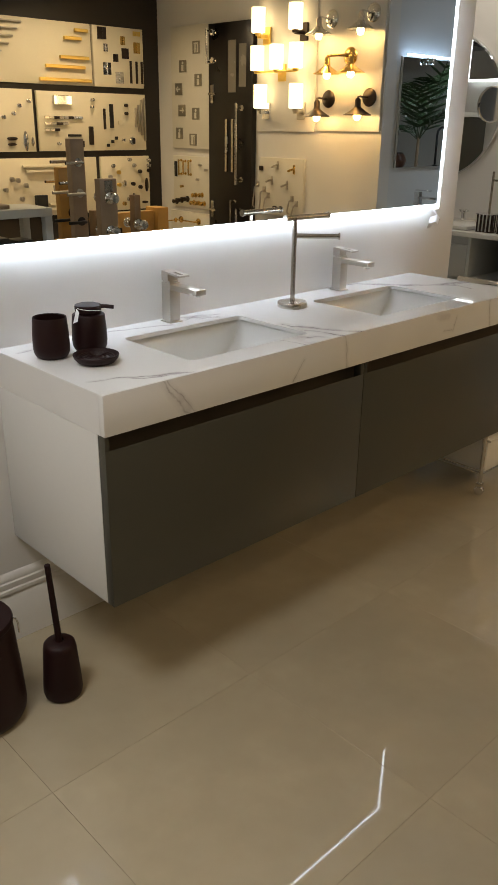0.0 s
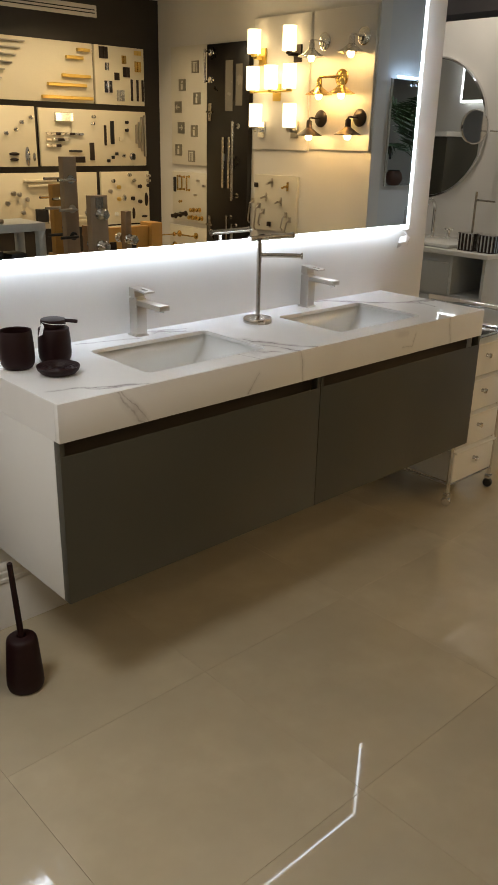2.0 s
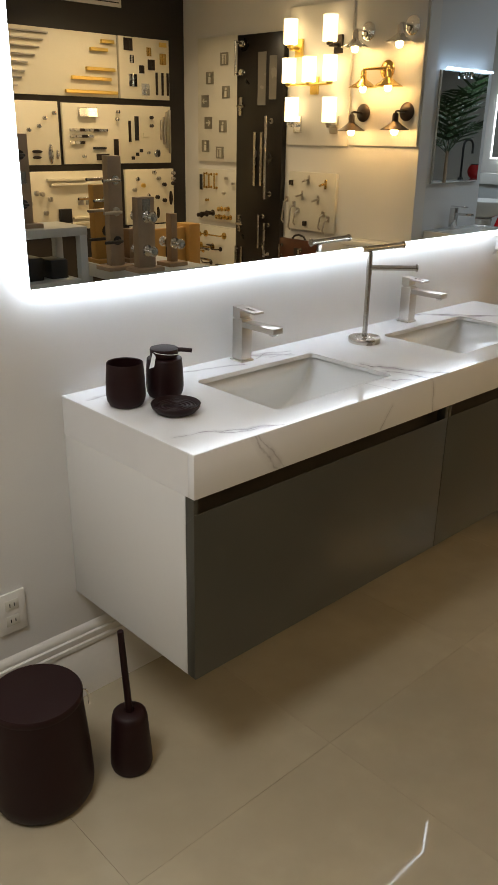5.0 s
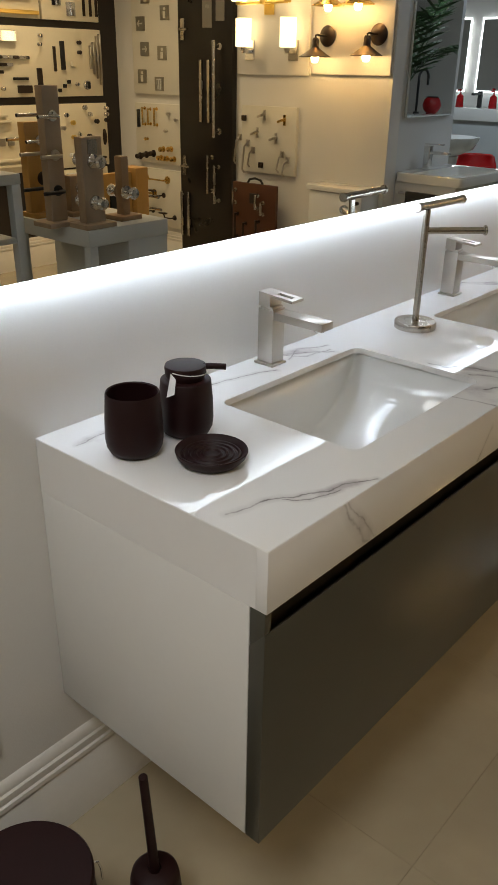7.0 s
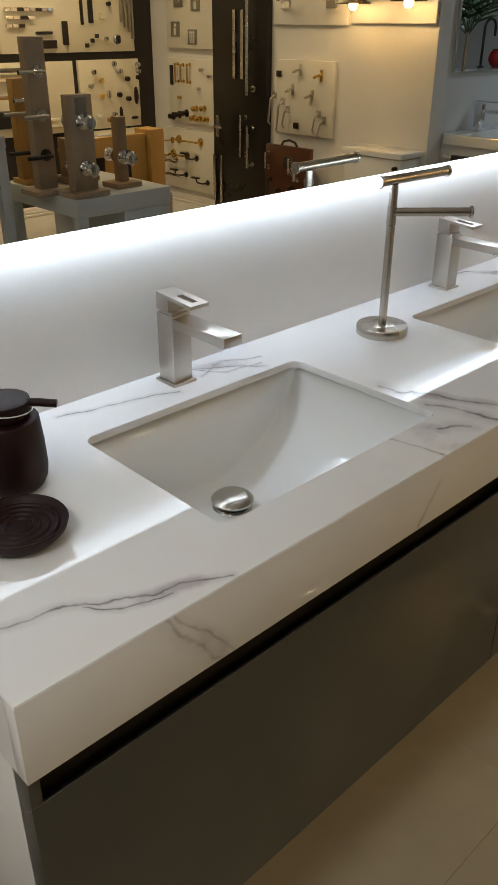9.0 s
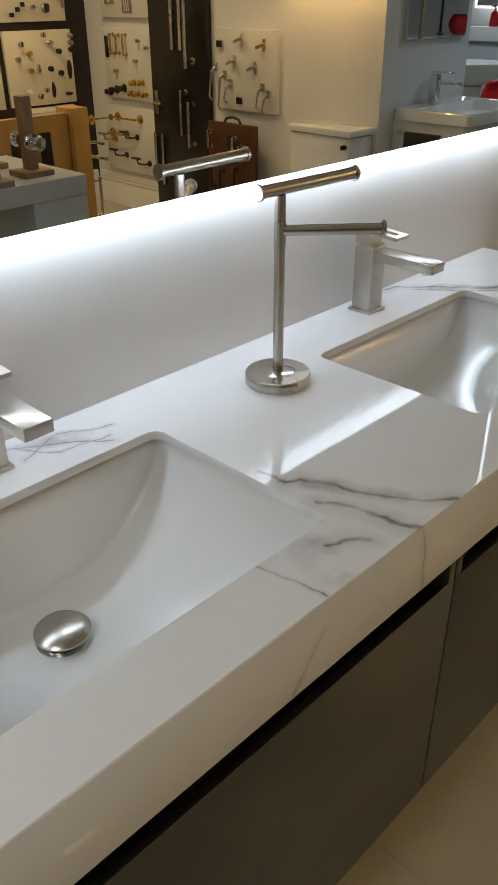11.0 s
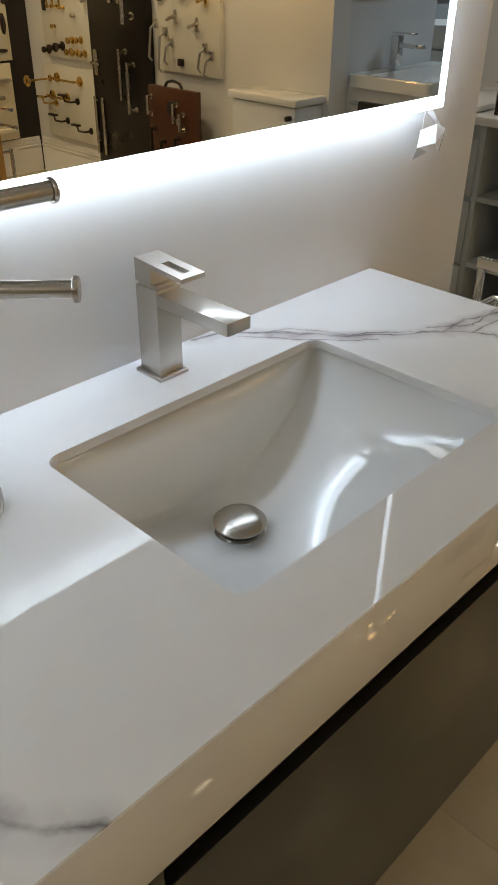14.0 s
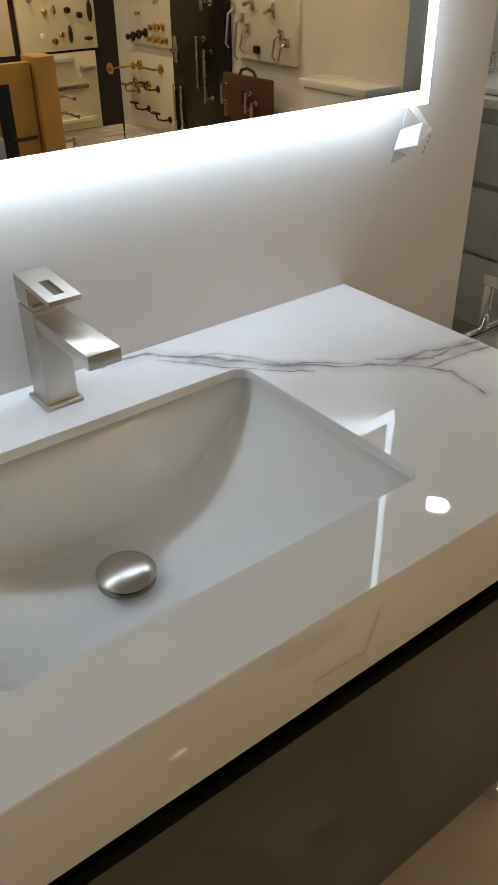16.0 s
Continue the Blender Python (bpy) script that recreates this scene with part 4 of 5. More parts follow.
for x, z, w, h, mat in ((3.23, 2.127, 0.085, 0.09, BRONZE), (3.26, 2.02, 0.04, 0.06, CHROME), (3.437, 2.084, 0.045, 0.065, BRASS), (3.582, 2.145, 0.075, 0.035, GOLD), (3.58, 2.037, 0.065, 0.085, BRASS),
                        (3.359, 1.948, 0.05, 0.06, BRONZE), (3.458, 1.987, 0.07, 0.08, BRONZE), (3.267, 1.862, 0.08, 0.095, CHROME), (3.391, 1.797, 0.08, 0.09, CHROME)):
    h1 = block("hinge", x, z, w, h, 0.008, mat, b, DM)
    part("knuckle", rod(DM @ Vector((x, z - h / 2, 0.010)), DM @ Vector((x, z + h / 2, 0.010)), 0.006, 10), mat, h1)
for x in (3.51, 3.571, 3.626):
    block("strip", x, 1.845, 0.020, 0.175, 0.01, BRONZE, b, DM)
b = on_dark(2.10, 2.548, 1.215, 1.678, "cream board with chrome knobs and oval plates")
for x, z in ((2.423, 1.557), (2.368, 1.499), (2.279, 1.471), (2.507, 1.594)):
    knob(x, z, 0.017, CHROME, b, DM)
for x, z, w, h in ((2.459, 1.296, 0.042, 0.15), (2.517, 1.29, 0.026, 0.07), (2.34, 1.314, 0.09, 0.026), (2.336, 1.271, 0.075, 0.024)):
    part("oval_plate", lathe([(0, 0), (0.5, 0), (0.5, 0.5), (0.38, 0.85), (0, 1.0)], 24, DM @ pose(x, z, 0) @ Matrix.Diagonal((w, h, 0.016, 1))), BRONZE if w > h else CHROME, b)
b = on_dark(2.586, 3.652, 1.217, 1.672, "cream board with mixed chrome and black pulls")
block("box_plate", 2.807, 1.607, 0.17, 0.07, 0.03, CHROME, b, DM)
for x, z in ((3.099, 1.617), (3.089, 1.562), (2.754, 1.276), (3.439, 1.581), (3.438, 1.516), (3.40, 1.30)):
    knob(x, z, 0.015, BRONZE if x > 3.4 else CHROME, b, DM)
for x, z, w in ((2.814, 1.475, 0.36), (2.743, 1.428, 0.22), (2.701, 1.381, 0.14)):
    n = int(w / 0.045)
    for k in range(n):
        block("strip_pull", x - w / 2 + (k + 0.5) * w / n, z, w / n * 0.92, 0.022, 0.02, (CHROME, CHROME, BRONZE)[k % 3], b, DM)
for x, z, w, h, mat in ((3.215, 1.469, 0.02, 0.165, BRONZE), (3.287, 1.493, 0.036, 0.19, BLACK), (3.073, 1.336, 0.042, 0.145, BRONZE), (2.91, 1.338, 0.125, 0.018, BLACK), (2.938, 1.27, 0.12, 0.05, BRONZE),
                        (3.24, 1.259, 0.028, 0.026, BLACK), (3.287, 1.289, 0.028, 0.026, BLACK), (3.327, 1.317, 0.028, 0.026, BLACK), (3.38, 1.441, 0.046, 0.035, BOARD)):
    block("pull_plate", x, z, w, h, 0.014, mat, b, DM)
for x, z, h in ((3.541, 1.485, 0.16), (3.572, 1.479, 0.22), (3.603, 1.484, 0.29), (3.633, 1.47, 0.35)):
    block("long_pull", x, z, 0.014, h, 0.022, NICKEL, b, DM)
part("disc_pull", lathe([(0, 0), (0.033, 0), (0.033, 0.010), (0.026, 0.014), (0, 0.014)], 28, DM @ pose(3.497, 1.294, 0)), CHROME, b)
block("disc_bar", 3.505, 1.294, 0.03, 0.05, 0.018, BLACK, b, DM)
b = on_dark(2.065, 3.112, 0.708, 1.165, "cream board with long pale bars and knobs")
for z, x0, x1 in ((1.104, 2.40, 2.76), (1.065, 2.43, 2.80), (0.76, 2.60, 2.98), (0.80, 2.62, 2.95)):
    block("long_bar", (x0 + x1) / 2, z, x1 - x0, 0.018, 0.03, BOARD, b, DM)
for x, z in ((2.352, 0.999), (2.42, 0.957), (2.302, 1.007), (2.375, 0.853), (2.24, 0.93)):
    knob(x, z, 0.020, NICKEL, b, DM)
block("sample_box", 2.546, 0.822, 0.11, 0.11, 0.03, BLACK, b, DM)
for x in (2.70, 2.775):
    block("square_pull", x, 0.925, 0.05, 0.05, 0.016, NICKEL, b, DM)
b = on_dark(3.158, 3.675, 0.71, 1.166, "cream board with small gold and dark knobs")
for x, z, mat in ((3.452, 1.138, CHROME), (3.5, 1.089, CHROME), (3.561, 1.036, BRONZE), (3.66, 1.129, CHROME), (3.66, 1.085, CHROME), (3.66, 1.042, BRONZE), (3.275, 1.089, CHROME), (3.332, 1.034, GOLD),
                  (3.482, 0.932, BRONZE), (3.561, 0.902, BRONZE), (3.379, 0.767, BRASS), (3.428, 0.802, CHROME), (3.33, 0.93, GOLD), (3.30, 0.80, CERAMIC), (3.24, 1.00, NICKEL)):
    knob(x, z, 0.018, mat, b, DM)
for x, z, w, h, mat in ((3.392, 0.938, 0.035, 0.06, CHROME), (3.636, 0.919, 0.03, 0.12, BRONZE), (3.613, 0.768, 0.06, 0.022, BRONZE), (3.49, 0.80, 0.022, 0.10, BRONZE)):
    part("oval_pull", lathe([(0, 0), (0.5, 0), (0.5, 0.5), (0.38, 0.85), (0, 1.0)], 20, DM @ pose(x, z, 0) @ Matrix.Diagonal((w, h, 0.024, 1))), mat, b)
b = on_dark(3.197, 3.652, 0.235, 0.695, "cream board with white and steel edge pulls")
for x0, x1, z, mat in ((3.24, 3.48, 0.66, GREY_PAINT), (3.22, 3.56, 0.50, STEEL), (3.30, 3.60, 0.30, BOARD), (3.53, 3.62, 0.60, NICKEL)):
    block("edge_pull", (x0 + x1) / 2, z, x1 - x0, 0.022, 0.045, mat, b, DM)
b = on_dark(0.95, 2.02, 1.722, 2.183, "cream board with nickel pulls")
for k in range(6):
    block("rail_pull", 1.30 + 0.04 * k, 1.80 + 0.06 * k, 0.40, 0.016, 0.02, NICKEL, b, DM)
b = on_dark(0.95, 2.06, 1.215, 1.678, "cream board with dark pulls")
for k in range(7):
    block("rail_pull", 1.12 + 0.13 * k, 1.45, 0.02, 0.26, 0.02, BRONZE, b, DM)

vent = thing("wall_vent", (2.65, BACK_Y, 2.39), "white linear wall grille with horizontal slats", "vent")
part("frame", boxed(2.05, 3.195, BACK_Y + 0.001, BACK_Y + 0.012, 2.385, 2.475, 0.001), WHITE_TRIM, vent)
for z in (2.398, 2.422, 2.446):
    part("slat", boxed(2.07, 3.175, BACK_Y + 0.0125, BACK_Y + 0.024, z - 0.002, z + 0.012, 0.001), WHITE_TRIM, vent)
# solid black strips in place of the shade in the gaps between slats
for z in (2.412, 2.436):
    part("slot", boxed(2.07, 3.175, BACK_Y + 0.0122, BACK_Y + 0.0135, z, z + 0.008), BLACK, vent)


# ---- the pier with its small mirror and basin unit ----
pm = thing("pier_mirror", (4.28, PIER_Y, 1.16), "plain rectangular mirror on the pale pier", "mirror")
part("glass", boxed(3.998, 4.572, PIER_Y + 0.012, PIER_Y + 0.022, 1.168, 1.888), MIRROR, pm)
part("backing", boxed(3.994, 4.576, PIER_Y + 0.001, PIER_Y + 0.0115, 1.164, 1.892, 0.002), GREY_PAINT, pm)
ml = thing("mirror_lamp", (4.28, PIER_Y, 1.90), "slim two-bar cool white lamp over a mirror", "wall lamp")
part("bracket", boxed(4.255, 4.305, PIER_Y + 0.0225, PIER_Y + 0.070, 1.850, 1.892, 0.004), ACRYLIC, ml, "clear acrylic holder")
for x0, x1 in ((4.0, 4.27), (4.29, 4.56)):
    part("light_bar", boxed(x0, x1, PIER_Y + 0.045, PIER_Y + 0.065, 1.893, 1.908, 0.003), glowing("cool_bar", (0.55, 0.75, 1.0), 7.0), ml, "lit cool white bar")

unit = thing("basin_unit", (4.28, PIER_Y, 0), "white basin unit with a ceramic top against the pier", "basin unit")
part("cabinet", boxed(3.97, 4.63, PIER_Y + 0.001, PIER_Y + 0.43, 0.18, 0.79, 0.002), WHITE_PANEL, unit)
part("door", boxed(3.975, 4.298, PIER_Y + 0.431, PIER_Y + 0.448, 0.19, 0.785, 0.002), WHITE_PANEL, unit)
part("door", boxed(4.302, 4.625, PIER_Y + 0.431, PIER_Y + 0.448, 0.19, 0.785, 0.002), WHITE_PANEL, unit)
for x in (4.0, 4.6):
    part("leg", boxed(x - 0.015, x + 0.015, PIER_Y + 0.38, PIER_Y + 0.41, 0.0, 0.18, 0.002), CHROME, unit)
    part("leg", boxed(x - 0.015, x + 0.015, PIER_Y + 0.02, PIER_Y + 0.05, 0.0, 0.18, 0.002), CHROME, unit)
bm = bmesh.new()
X0, X1, Y0, Y1 = 3.955, 4.645, PIER_Y + 0.001, PIER_Y + 0.47
rows = []
for n, (s, z) in enumerate(((1.0, 0.792), (1.0, 0.842), (0.985, 0.848), (0.90, 0.846), (0.86, 0.825), (0.75, 0.765), (0.5, 0.755))):
    cx, cy = (X0 + X1) / 2, (Y0 + Y1) / 2 + (0.035 if n > 2 else 0)
    k = 0.80 if n > 2 else 1.0
    rows.append([bm.verts.new((cx + (x - (X0 + X1) / 2) * s, cy + (y - (Y0 + Y1) / 2) * s * k, z)) for x, y in rounded(X0, X1, Y0, Y1, 0.03, 4)])
for a, c in zip(rows, rows[1:]):
    for i in range(len(a)):
        j = (i + 1) % len(a)
        bm.faces.new((a[i], a[j], c[j], c[i]))
bm.faces.new(rows[0][::-1])
bm.faces.new(rows[-1])
part("basin_top", bm, CERAMIC, unit, "white ceramic basin top")
part("towel_bar", tube([(3.968, PIER_Y + 0.06, 0.73), (3.925, PIER_Y + 0.06, 0.73), (3.915, PIER_Y + 0.09, 0.73), (3.915, PIER_Y + 0.36, 0.73), (3.925, PIER_Y + 0.39, 0.73), (3.968, PIER_Y + 0.39, 0.73)], 0.007, 10), CHROME, unit, "chrome towel bar")
tw = thing("hand_towel", (3.915, PIER_Y + 0.22, 0.40), "black hand towel over a chrome bar", "towel")
part("cloth", boxed(3.900, 3.9065, PIER_Y + 0.12, PIER_Y + 0.33, 0.40, 0.742, 0.003), BLACK, tw)
part("cloth", boxed(3.9235, 3.930, PIER_Y + 0.12, PIER_Y + 0.33, 0.48, 0.742, 0.003), BLACK, tw)
part("cloth", boxed(3.9005, 3.9295, PIER_Y + 0.12, PIER_Y + 0.33, 0.738, 0.745, 0.003), BLACK, tw)
fx, fy, fz = 4.26, PIER_Y + 0.055, 0.848
tap = thing("basin_tap", (fx, fy, fz), "tall square chrome tap on a white basin", "faucet")
part("body", boxed(fx - 0.022, fx + 0.022, fy - 0.022, fy + 0.022, fz, fz + 0.145, 0.002), CHROME, tap)
part("spout", boxed(fx - 0.018, fx + 0.018, fy + 0.0225, fy + 0.155, fz + 0.095, fz + 0.113, 0.002), CHROME, tap)
part("lever", boxed(fx - 0.016, fx + 0.016, fy - 0.02, fy + 0.105, fz + 0.152, fz + 0.160, 0.002), CHROME, tap)

wc = thing("toilet", (3.66, -2.05, 0), "off-white toilet with a box cistern against the wall", "toilet")
part("cistern", boxed(3.63, 3.833, -2.257, -1.842, 0.38, 0.725, 0.014), CERAMIC, wc)
part("cistern_lid", boxed(3.615, 3.833, -2.272, -1.829, 0.727, 0.762, 0.010), CERAMIC, wc)
bw = Matrix.Translation((3.38, -2.05, 0)) @ Matrix.Diagonal((1.35, 1.0, 1, 1))
part("bowl", lathe([(0, 0), (0.12, 0), (0.12, 0.12), (0.15, 0.25), (0.185, 0.36), (0.19, 0.385), (0, 0.385)], 36, bw), CERAMIC, wc)
part("neck", boxed(3.40, 3.70, -2.162, -1.942, 0.0, 0.379, 0.02), CERAMIC, wc)
part("seat_lid", lathe([(0, 0.386), (0.19, 0.386), (0.194, 0.392), (0.192, 0.408), (0.18, 0.414), (0, 0.418)], 36, bw), CERAMIC, wc)
part("flush_lever", rod((3.629, -1.87, 0.68), (3.60, -1.87, 0.68), 0.012, 12), BRONZE, wc)

# ---- lock samples on their table ----
tab = thing("display_table", (1.8, -2.19, 0), "pale grey box table carrying lock samples", "table")
part("tabletop", boxed(1.55, 2.03, -2.49, -1.90, 0.70, 0.775, 0.003), GREY_PAINT, tab)
part("side", boxed(1.78, 2.028, -2.485, -1.904, 0.0, 0.6995, 0.003), GREY_PAINT, tab)
part("leg", boxed(1.555, 1.60, -1.95, -1.904, 0.0, 0.6995, 0.002), GREY_PAINT, tab)
part("leg", boxed(1.555, 1.60, -2.485, -2.44, 0.0, 0.6995, 0.002), GREY_PAINT, tab)


def lock_post(x, y, w, d, top, mat, fittings, label, base=(0.17, 0.13), foot=0.775):
    """An upright sample block on a foot, with locks through it; fittings: (kind, height, metal)."""
    y += SHIFT
    t = thing("lock_sample", (x, y, foot), label, "lock sample", "lock samples on the table")
    part("foot", boxed(x - base[0] / 2, x + base[0] / 2, y - base[1] / 2, y + base[1] / 2, foot, foot + 0.022, 0.003), mat, t)
    part("post", boxed(x - w / 2, x + w / 2, y - d / 2, y + d / 2, foot + 0.0225, top, 0.003), mat, t)
    fm = Matrix(((1, 0, 0, x), (0, 0, 1, y + d / 2), (0, 1, 0, 0), (0, 0, 0, 1)))
    bk = Matrix(((1, 0, 0, x), (0, 0, -1, y - d / 2), (0, 1, 0, 0), (0, 0, 0, 1)))
    for kind, z, metal in fittings:
        for m in (fm, bk):
            if kind == "lever":
                lever(0, z, metal, t, m, 0.11, -1)
            elif kind == "knob":
                part("door_knob", lathe([(0, 0), (0.032, 0), (0.030, 0.008), (0.012, 0.014), (0.012, 0.034), (0.024, 0.042), (0.029, 0.056), (0.022, 0.068), (0, 0.071)], 24, m @ pose(0, z, 0)), metal, t)
            elif kind == "plate":
                block("latch_plate", 0, z, 0.05, 0.06, 0.004, metal, t, m)
        if kind == "edge":
            part("edge_plate", boxed(x + w / 2, x + w / 2 + 0.003, y - 0.014, y + 0.014, z - 0.05, z + 0.05, 0.001), metal, t)
    return t


lock_post(1.545, -2.045, 0.085, 0.05, 1.36, WALNUT, [("lever", 1.24, CHROME), ("lever", 1.08, NICKEL), ("lever", 0.93, BLACK)], "tall grey-brown wood block with three lever handles")
lock_post(1.635, -1.90, 0.11, 0.05, 1.16, WALNUT, [("knob", 1.06, CHROME), ("knob", 0.885, CHROME), ("plate", 1.12, STEEL), ("edge", 0.89, STEEL), ("edge", 1.05, BRONZE)], "grey-brown wood block with chrome knobs and a deadbolt")
lock_post(1.872, -1.965, 0.042, 0.05, 1.06, OAK, [("edge", 0.90, BRONZE), ("knob", 0.90, CHROME)], "slim pale wood block with a dark latch", (0.13, 0.12))
lock_post(1.65, -2.30, 0.16, 0.05, 1.20, HONEY, [("lever", 1.12, CHROME), ("knob", 0.95, BRONZE)], "honey wood block with a lever handle")
lock_post(1.80, -2.22, 0.12, 0.06, 0.96, OAK, [("knob", 0.90, CHROME)], "pale wood block with chrome knobs")

hd = thing("door_hardware_stand", (2.45, -2.70, 0), "honey wood sample stand with a black lever plate and chrome handles", "display stand")
part("panel", boxed(2.10, 2.50, -2.735, -2.695, 0.0, 0.885, 0.004), HONEY, hd)
part("end_panel", boxed(2.505, 2.60, -2.80, -2.66, 0.0, 0.905, 0.006), HONEY, hd)
HM = Matrix(((1, 0, 0, 0), (0, 0, 1, -2.6945), (0, 1, 0, 0), (0, 0, 0, 1)))
block("lever_plate", 2.36, 0.66, 0.06, 0.30, 0.010, BLACK, hd, HM)
lever(2.36, 0.60, BLACK, hd, HM @ Matrix.Translation((0, 0, 0.010)), 0.10, 1)
block("lever_plate", 2.20, 0.66, 0.05, 0.26, 0.010, BRONZE, hd, HM)
KM = Matrix(((0, 0, 1, 2.6005), (1, 0, 0, -2.73), (0, 1, 0, 0), (0, 0, 0, 1)))
block("edge_plate", 0.0, 0.72, 0.05, 0.26, 0.006, BRONZE, hd, KM)
lever(0.0, 0.73, CHROME, hd, KM @ Matrix.Translation((0, 0, 0.006)), 0.09, 1)
lever(0.0, 0.66, CHROME, hd, KM @ Matrix.Translation((0, 0, 0.006)), 0.11, 1)
pull(0.03, 0.36, 0.56, 0.009, 0.06, CHROME, hd, KM)

rack = thing("sample_stand", (1.03, -2.37, 0), "pale grey open frame stand with black boxes inside", "display stand")
part("top", boxed(0.62, 1.437, -2.52, -2.215, 0.955, 1.0, 0.002), GREY_PAINT, rack)
for x, y in ((1.39, -2.262), (1.39, -2.52), (0.62, -2.262), (0.62, -2.52)):
    part("leg", boxed(x, x + 0.045, y, y + 0.045, 0.0, 0.9545, 0.002), GREY_PAINT, rack)
part("shelf", boxed(0.668, 1.387, -2.51, -2.22, 0.70, 0.725, 0.002), GREY_PAINT, rack)
for x, w, h in ((1.30, 0.10, 0.10), (1.12, 0.16, 0.12), (0.86, 0.2, 0.13)):
    solo("lock_box", boxed(x - w / 2, x + w / 2, -2.43, -2.29, 0.7255, 0.7255 + h, 0.003, None), BLACK, "black cardboard lock box on a stand", "box", "boxes on the stand")
lock_post(1.13, -2.27, 0.10, 0.05, 1.46, WALNUT, [("lever", 1.36, BLACK), ("plate", 1.25, CHROME), ("lever", 1.12, BLACK)], "grey-brown wood block with black lever handles", foot=1.0005)
lock_post(0.90, -2.30, 0.16, 0.07, 1.28, MAHOGANY, [("knob", 1.15, BRONZE)], "dark wood block with a bronze knob", foot=1.0005)


# ---- the next bay, beyond the end of the vanity wall ----
rm = thing("round_mirror", (LAMP_X, 1.26, 1.56), "round mirror with a chrome rim on the partition", "mirror")
M = Matrix.Translation((LAMP_X - 0.001, 1.26, 1.56)) @ Matrix.Rotation(radians(-90), 4, "Y")
part("glass", lathe([(0, 0), (0.42, 0), (0.42, 0.014), (0, 0.014)], 72, M), MIRROR, rm)
part("rim", lathe([(0.421, 0), (0.437, 0), (0.439, 0.010), (0.434, 0.020), (0.424, 0.022), (0.421, 0.016), (0.421, 0)], 72, M), CHROME, rm)

mag = thing("magnifying_mirror", (LAMP_X, 0.72, 1.55), "small round chrome magnifying mirror on a wall arm", "mirror")
part("wall_plate", lathe([(0, 0), (0.03, 0), (0.028, 0.012), (0, 0.015)], 24, Matrix.Translation((LAMP_X - 0.001, 0.66, 1.545)) @ Matrix.Rotation(radians(-90), 4, "Y")), CHROME, mag)
part("arm", tube([(LAMP_X - 0.01, 0.66, 1.545), (LAMP_X - 0.08, 0.67, 1.545), (LAMP_X - 0.14, 0.715, 1.550)], 0.006, 10), CHROME, mag)
MM = Matrix.Translation((LAMP_X - 0.20, 0.80, 1.57)) @ Matrix.Rotation(radians(-90), 4, "Y") @ Matrix.Rotation(radians(70), 4, "X")
part("head", lathe([(0, 0), (0.095, 0), (0.1, 0.006), (0.1, 0.016), (0.094, 0.02), (0.092, 0.017), (0, 0.016)], 48, MM), CHROME, mag)

cab = thing("grey_vanity", (3.60, 1.2, 0), "pale grey vanity with a white top, drawers and an open niche", "vanity")
CX, CY0, CZ = 3.34, 0.42, 0.840
part("side_panel", boxed(CX, LAMP_X - 0.002, CY0, CY0 + 0.02, 0.0, CZ, 0.001), GREY_PAINT, cab)
part("side_panel", boxed(CX, LAMP_X - 0.002, 2.18, 2.20, 0.0, CZ, 0.001), GREY_PAINT, cab)
part("divider", boxed(CX, LAMP_X - 0.002, 0.645, 0.665, 0.08, CZ, 0.001), GREY_PAINT, cab)
part("back", boxed(LAMP_X - 0.02, LAMP_X - 0.003, CY0 + 0.02, 2.18, 0.08, CZ, 0.0), GREY_PAINT, cab)
for z in (0.08, 0.345, 0.585):
    part("shelf", boxed(CX + 0.002, LAMP_X - 0.021, CY0 + 0.0205, 0.6445, z, z + 0.02, 0.001), GREY_PAINT, cab)
part("plinth", boxed(CX + 0.05, CX + 0.07, CY0 + 0.02, 2.18, 0.0, 0.08, 0.001), GREY_PAINT, cab)
for z0, z1 in ((0.085, 0.34), (0.352, 0.58), (0.60, 0.79)):
    for y0, y1 in ((0.667, 1.42), (1.424, 2.178)):
        part("drawer", boxed(CX - 0.002, CX + 0.018, y0, y1, z0, z1, 0.002), GREY_PAINT, cab)
part("carcass", boxed(CX + 0.0195, LAMP_X - 0.021, 0.6655, 2.1795, 0.081, CZ, 0.0), GREY_PAINT, cab)
part("top", boxed(CX - 0.02, LAMP_X - 0.002, CY0 - 0.02, 2.22, CZ + 0.001, CZ + 0.03, 0.004), CERAMIC, cab, "white ceramic top")
part("basin", boxed(CX + 0.03, LAMP_X - 0.06, 0.70, 1.50, CZ + 0.0305, CZ + 0.055, 0.012), CERAMIC, cab, "raised white basin rim")
tap = thing("gooseneck_tap", (3.72, 1.06, CZ + 0.055), "chrome gooseneck tap on a white basin", "faucet")
pts = [(3.74, 1.09, CZ + 0.055), (3.74, 1.09, CZ + 0.20)]
for k in range(9):
    a = math.pi * k / 8
    pts.append((3.69 + 0.05 * math.cos(a), 1.09, CZ + 0.22 + 0.06 * math.sin(a)))
part("spout", tube(pts + [(3.64, 1.09, CZ + 0.17)], 0.012, 12), CHROME, tap)
for y in (0.965, 1.215):
    part("handle_post", rod((3.74, y, CZ + 0.055), (3.74, y, CZ + 0.10), 0.013, 16), CHROME, tap)
    part("cross_handle", rod((3.74, y - 0.035, CZ + 0.105), (3.74, y + 0.035, CZ + 0.105), 0.006, 10, rod((3.705, y, CZ + 0.105), (3.775, y, CZ + 0.105), 0.006, 10)), CHROME, tap)


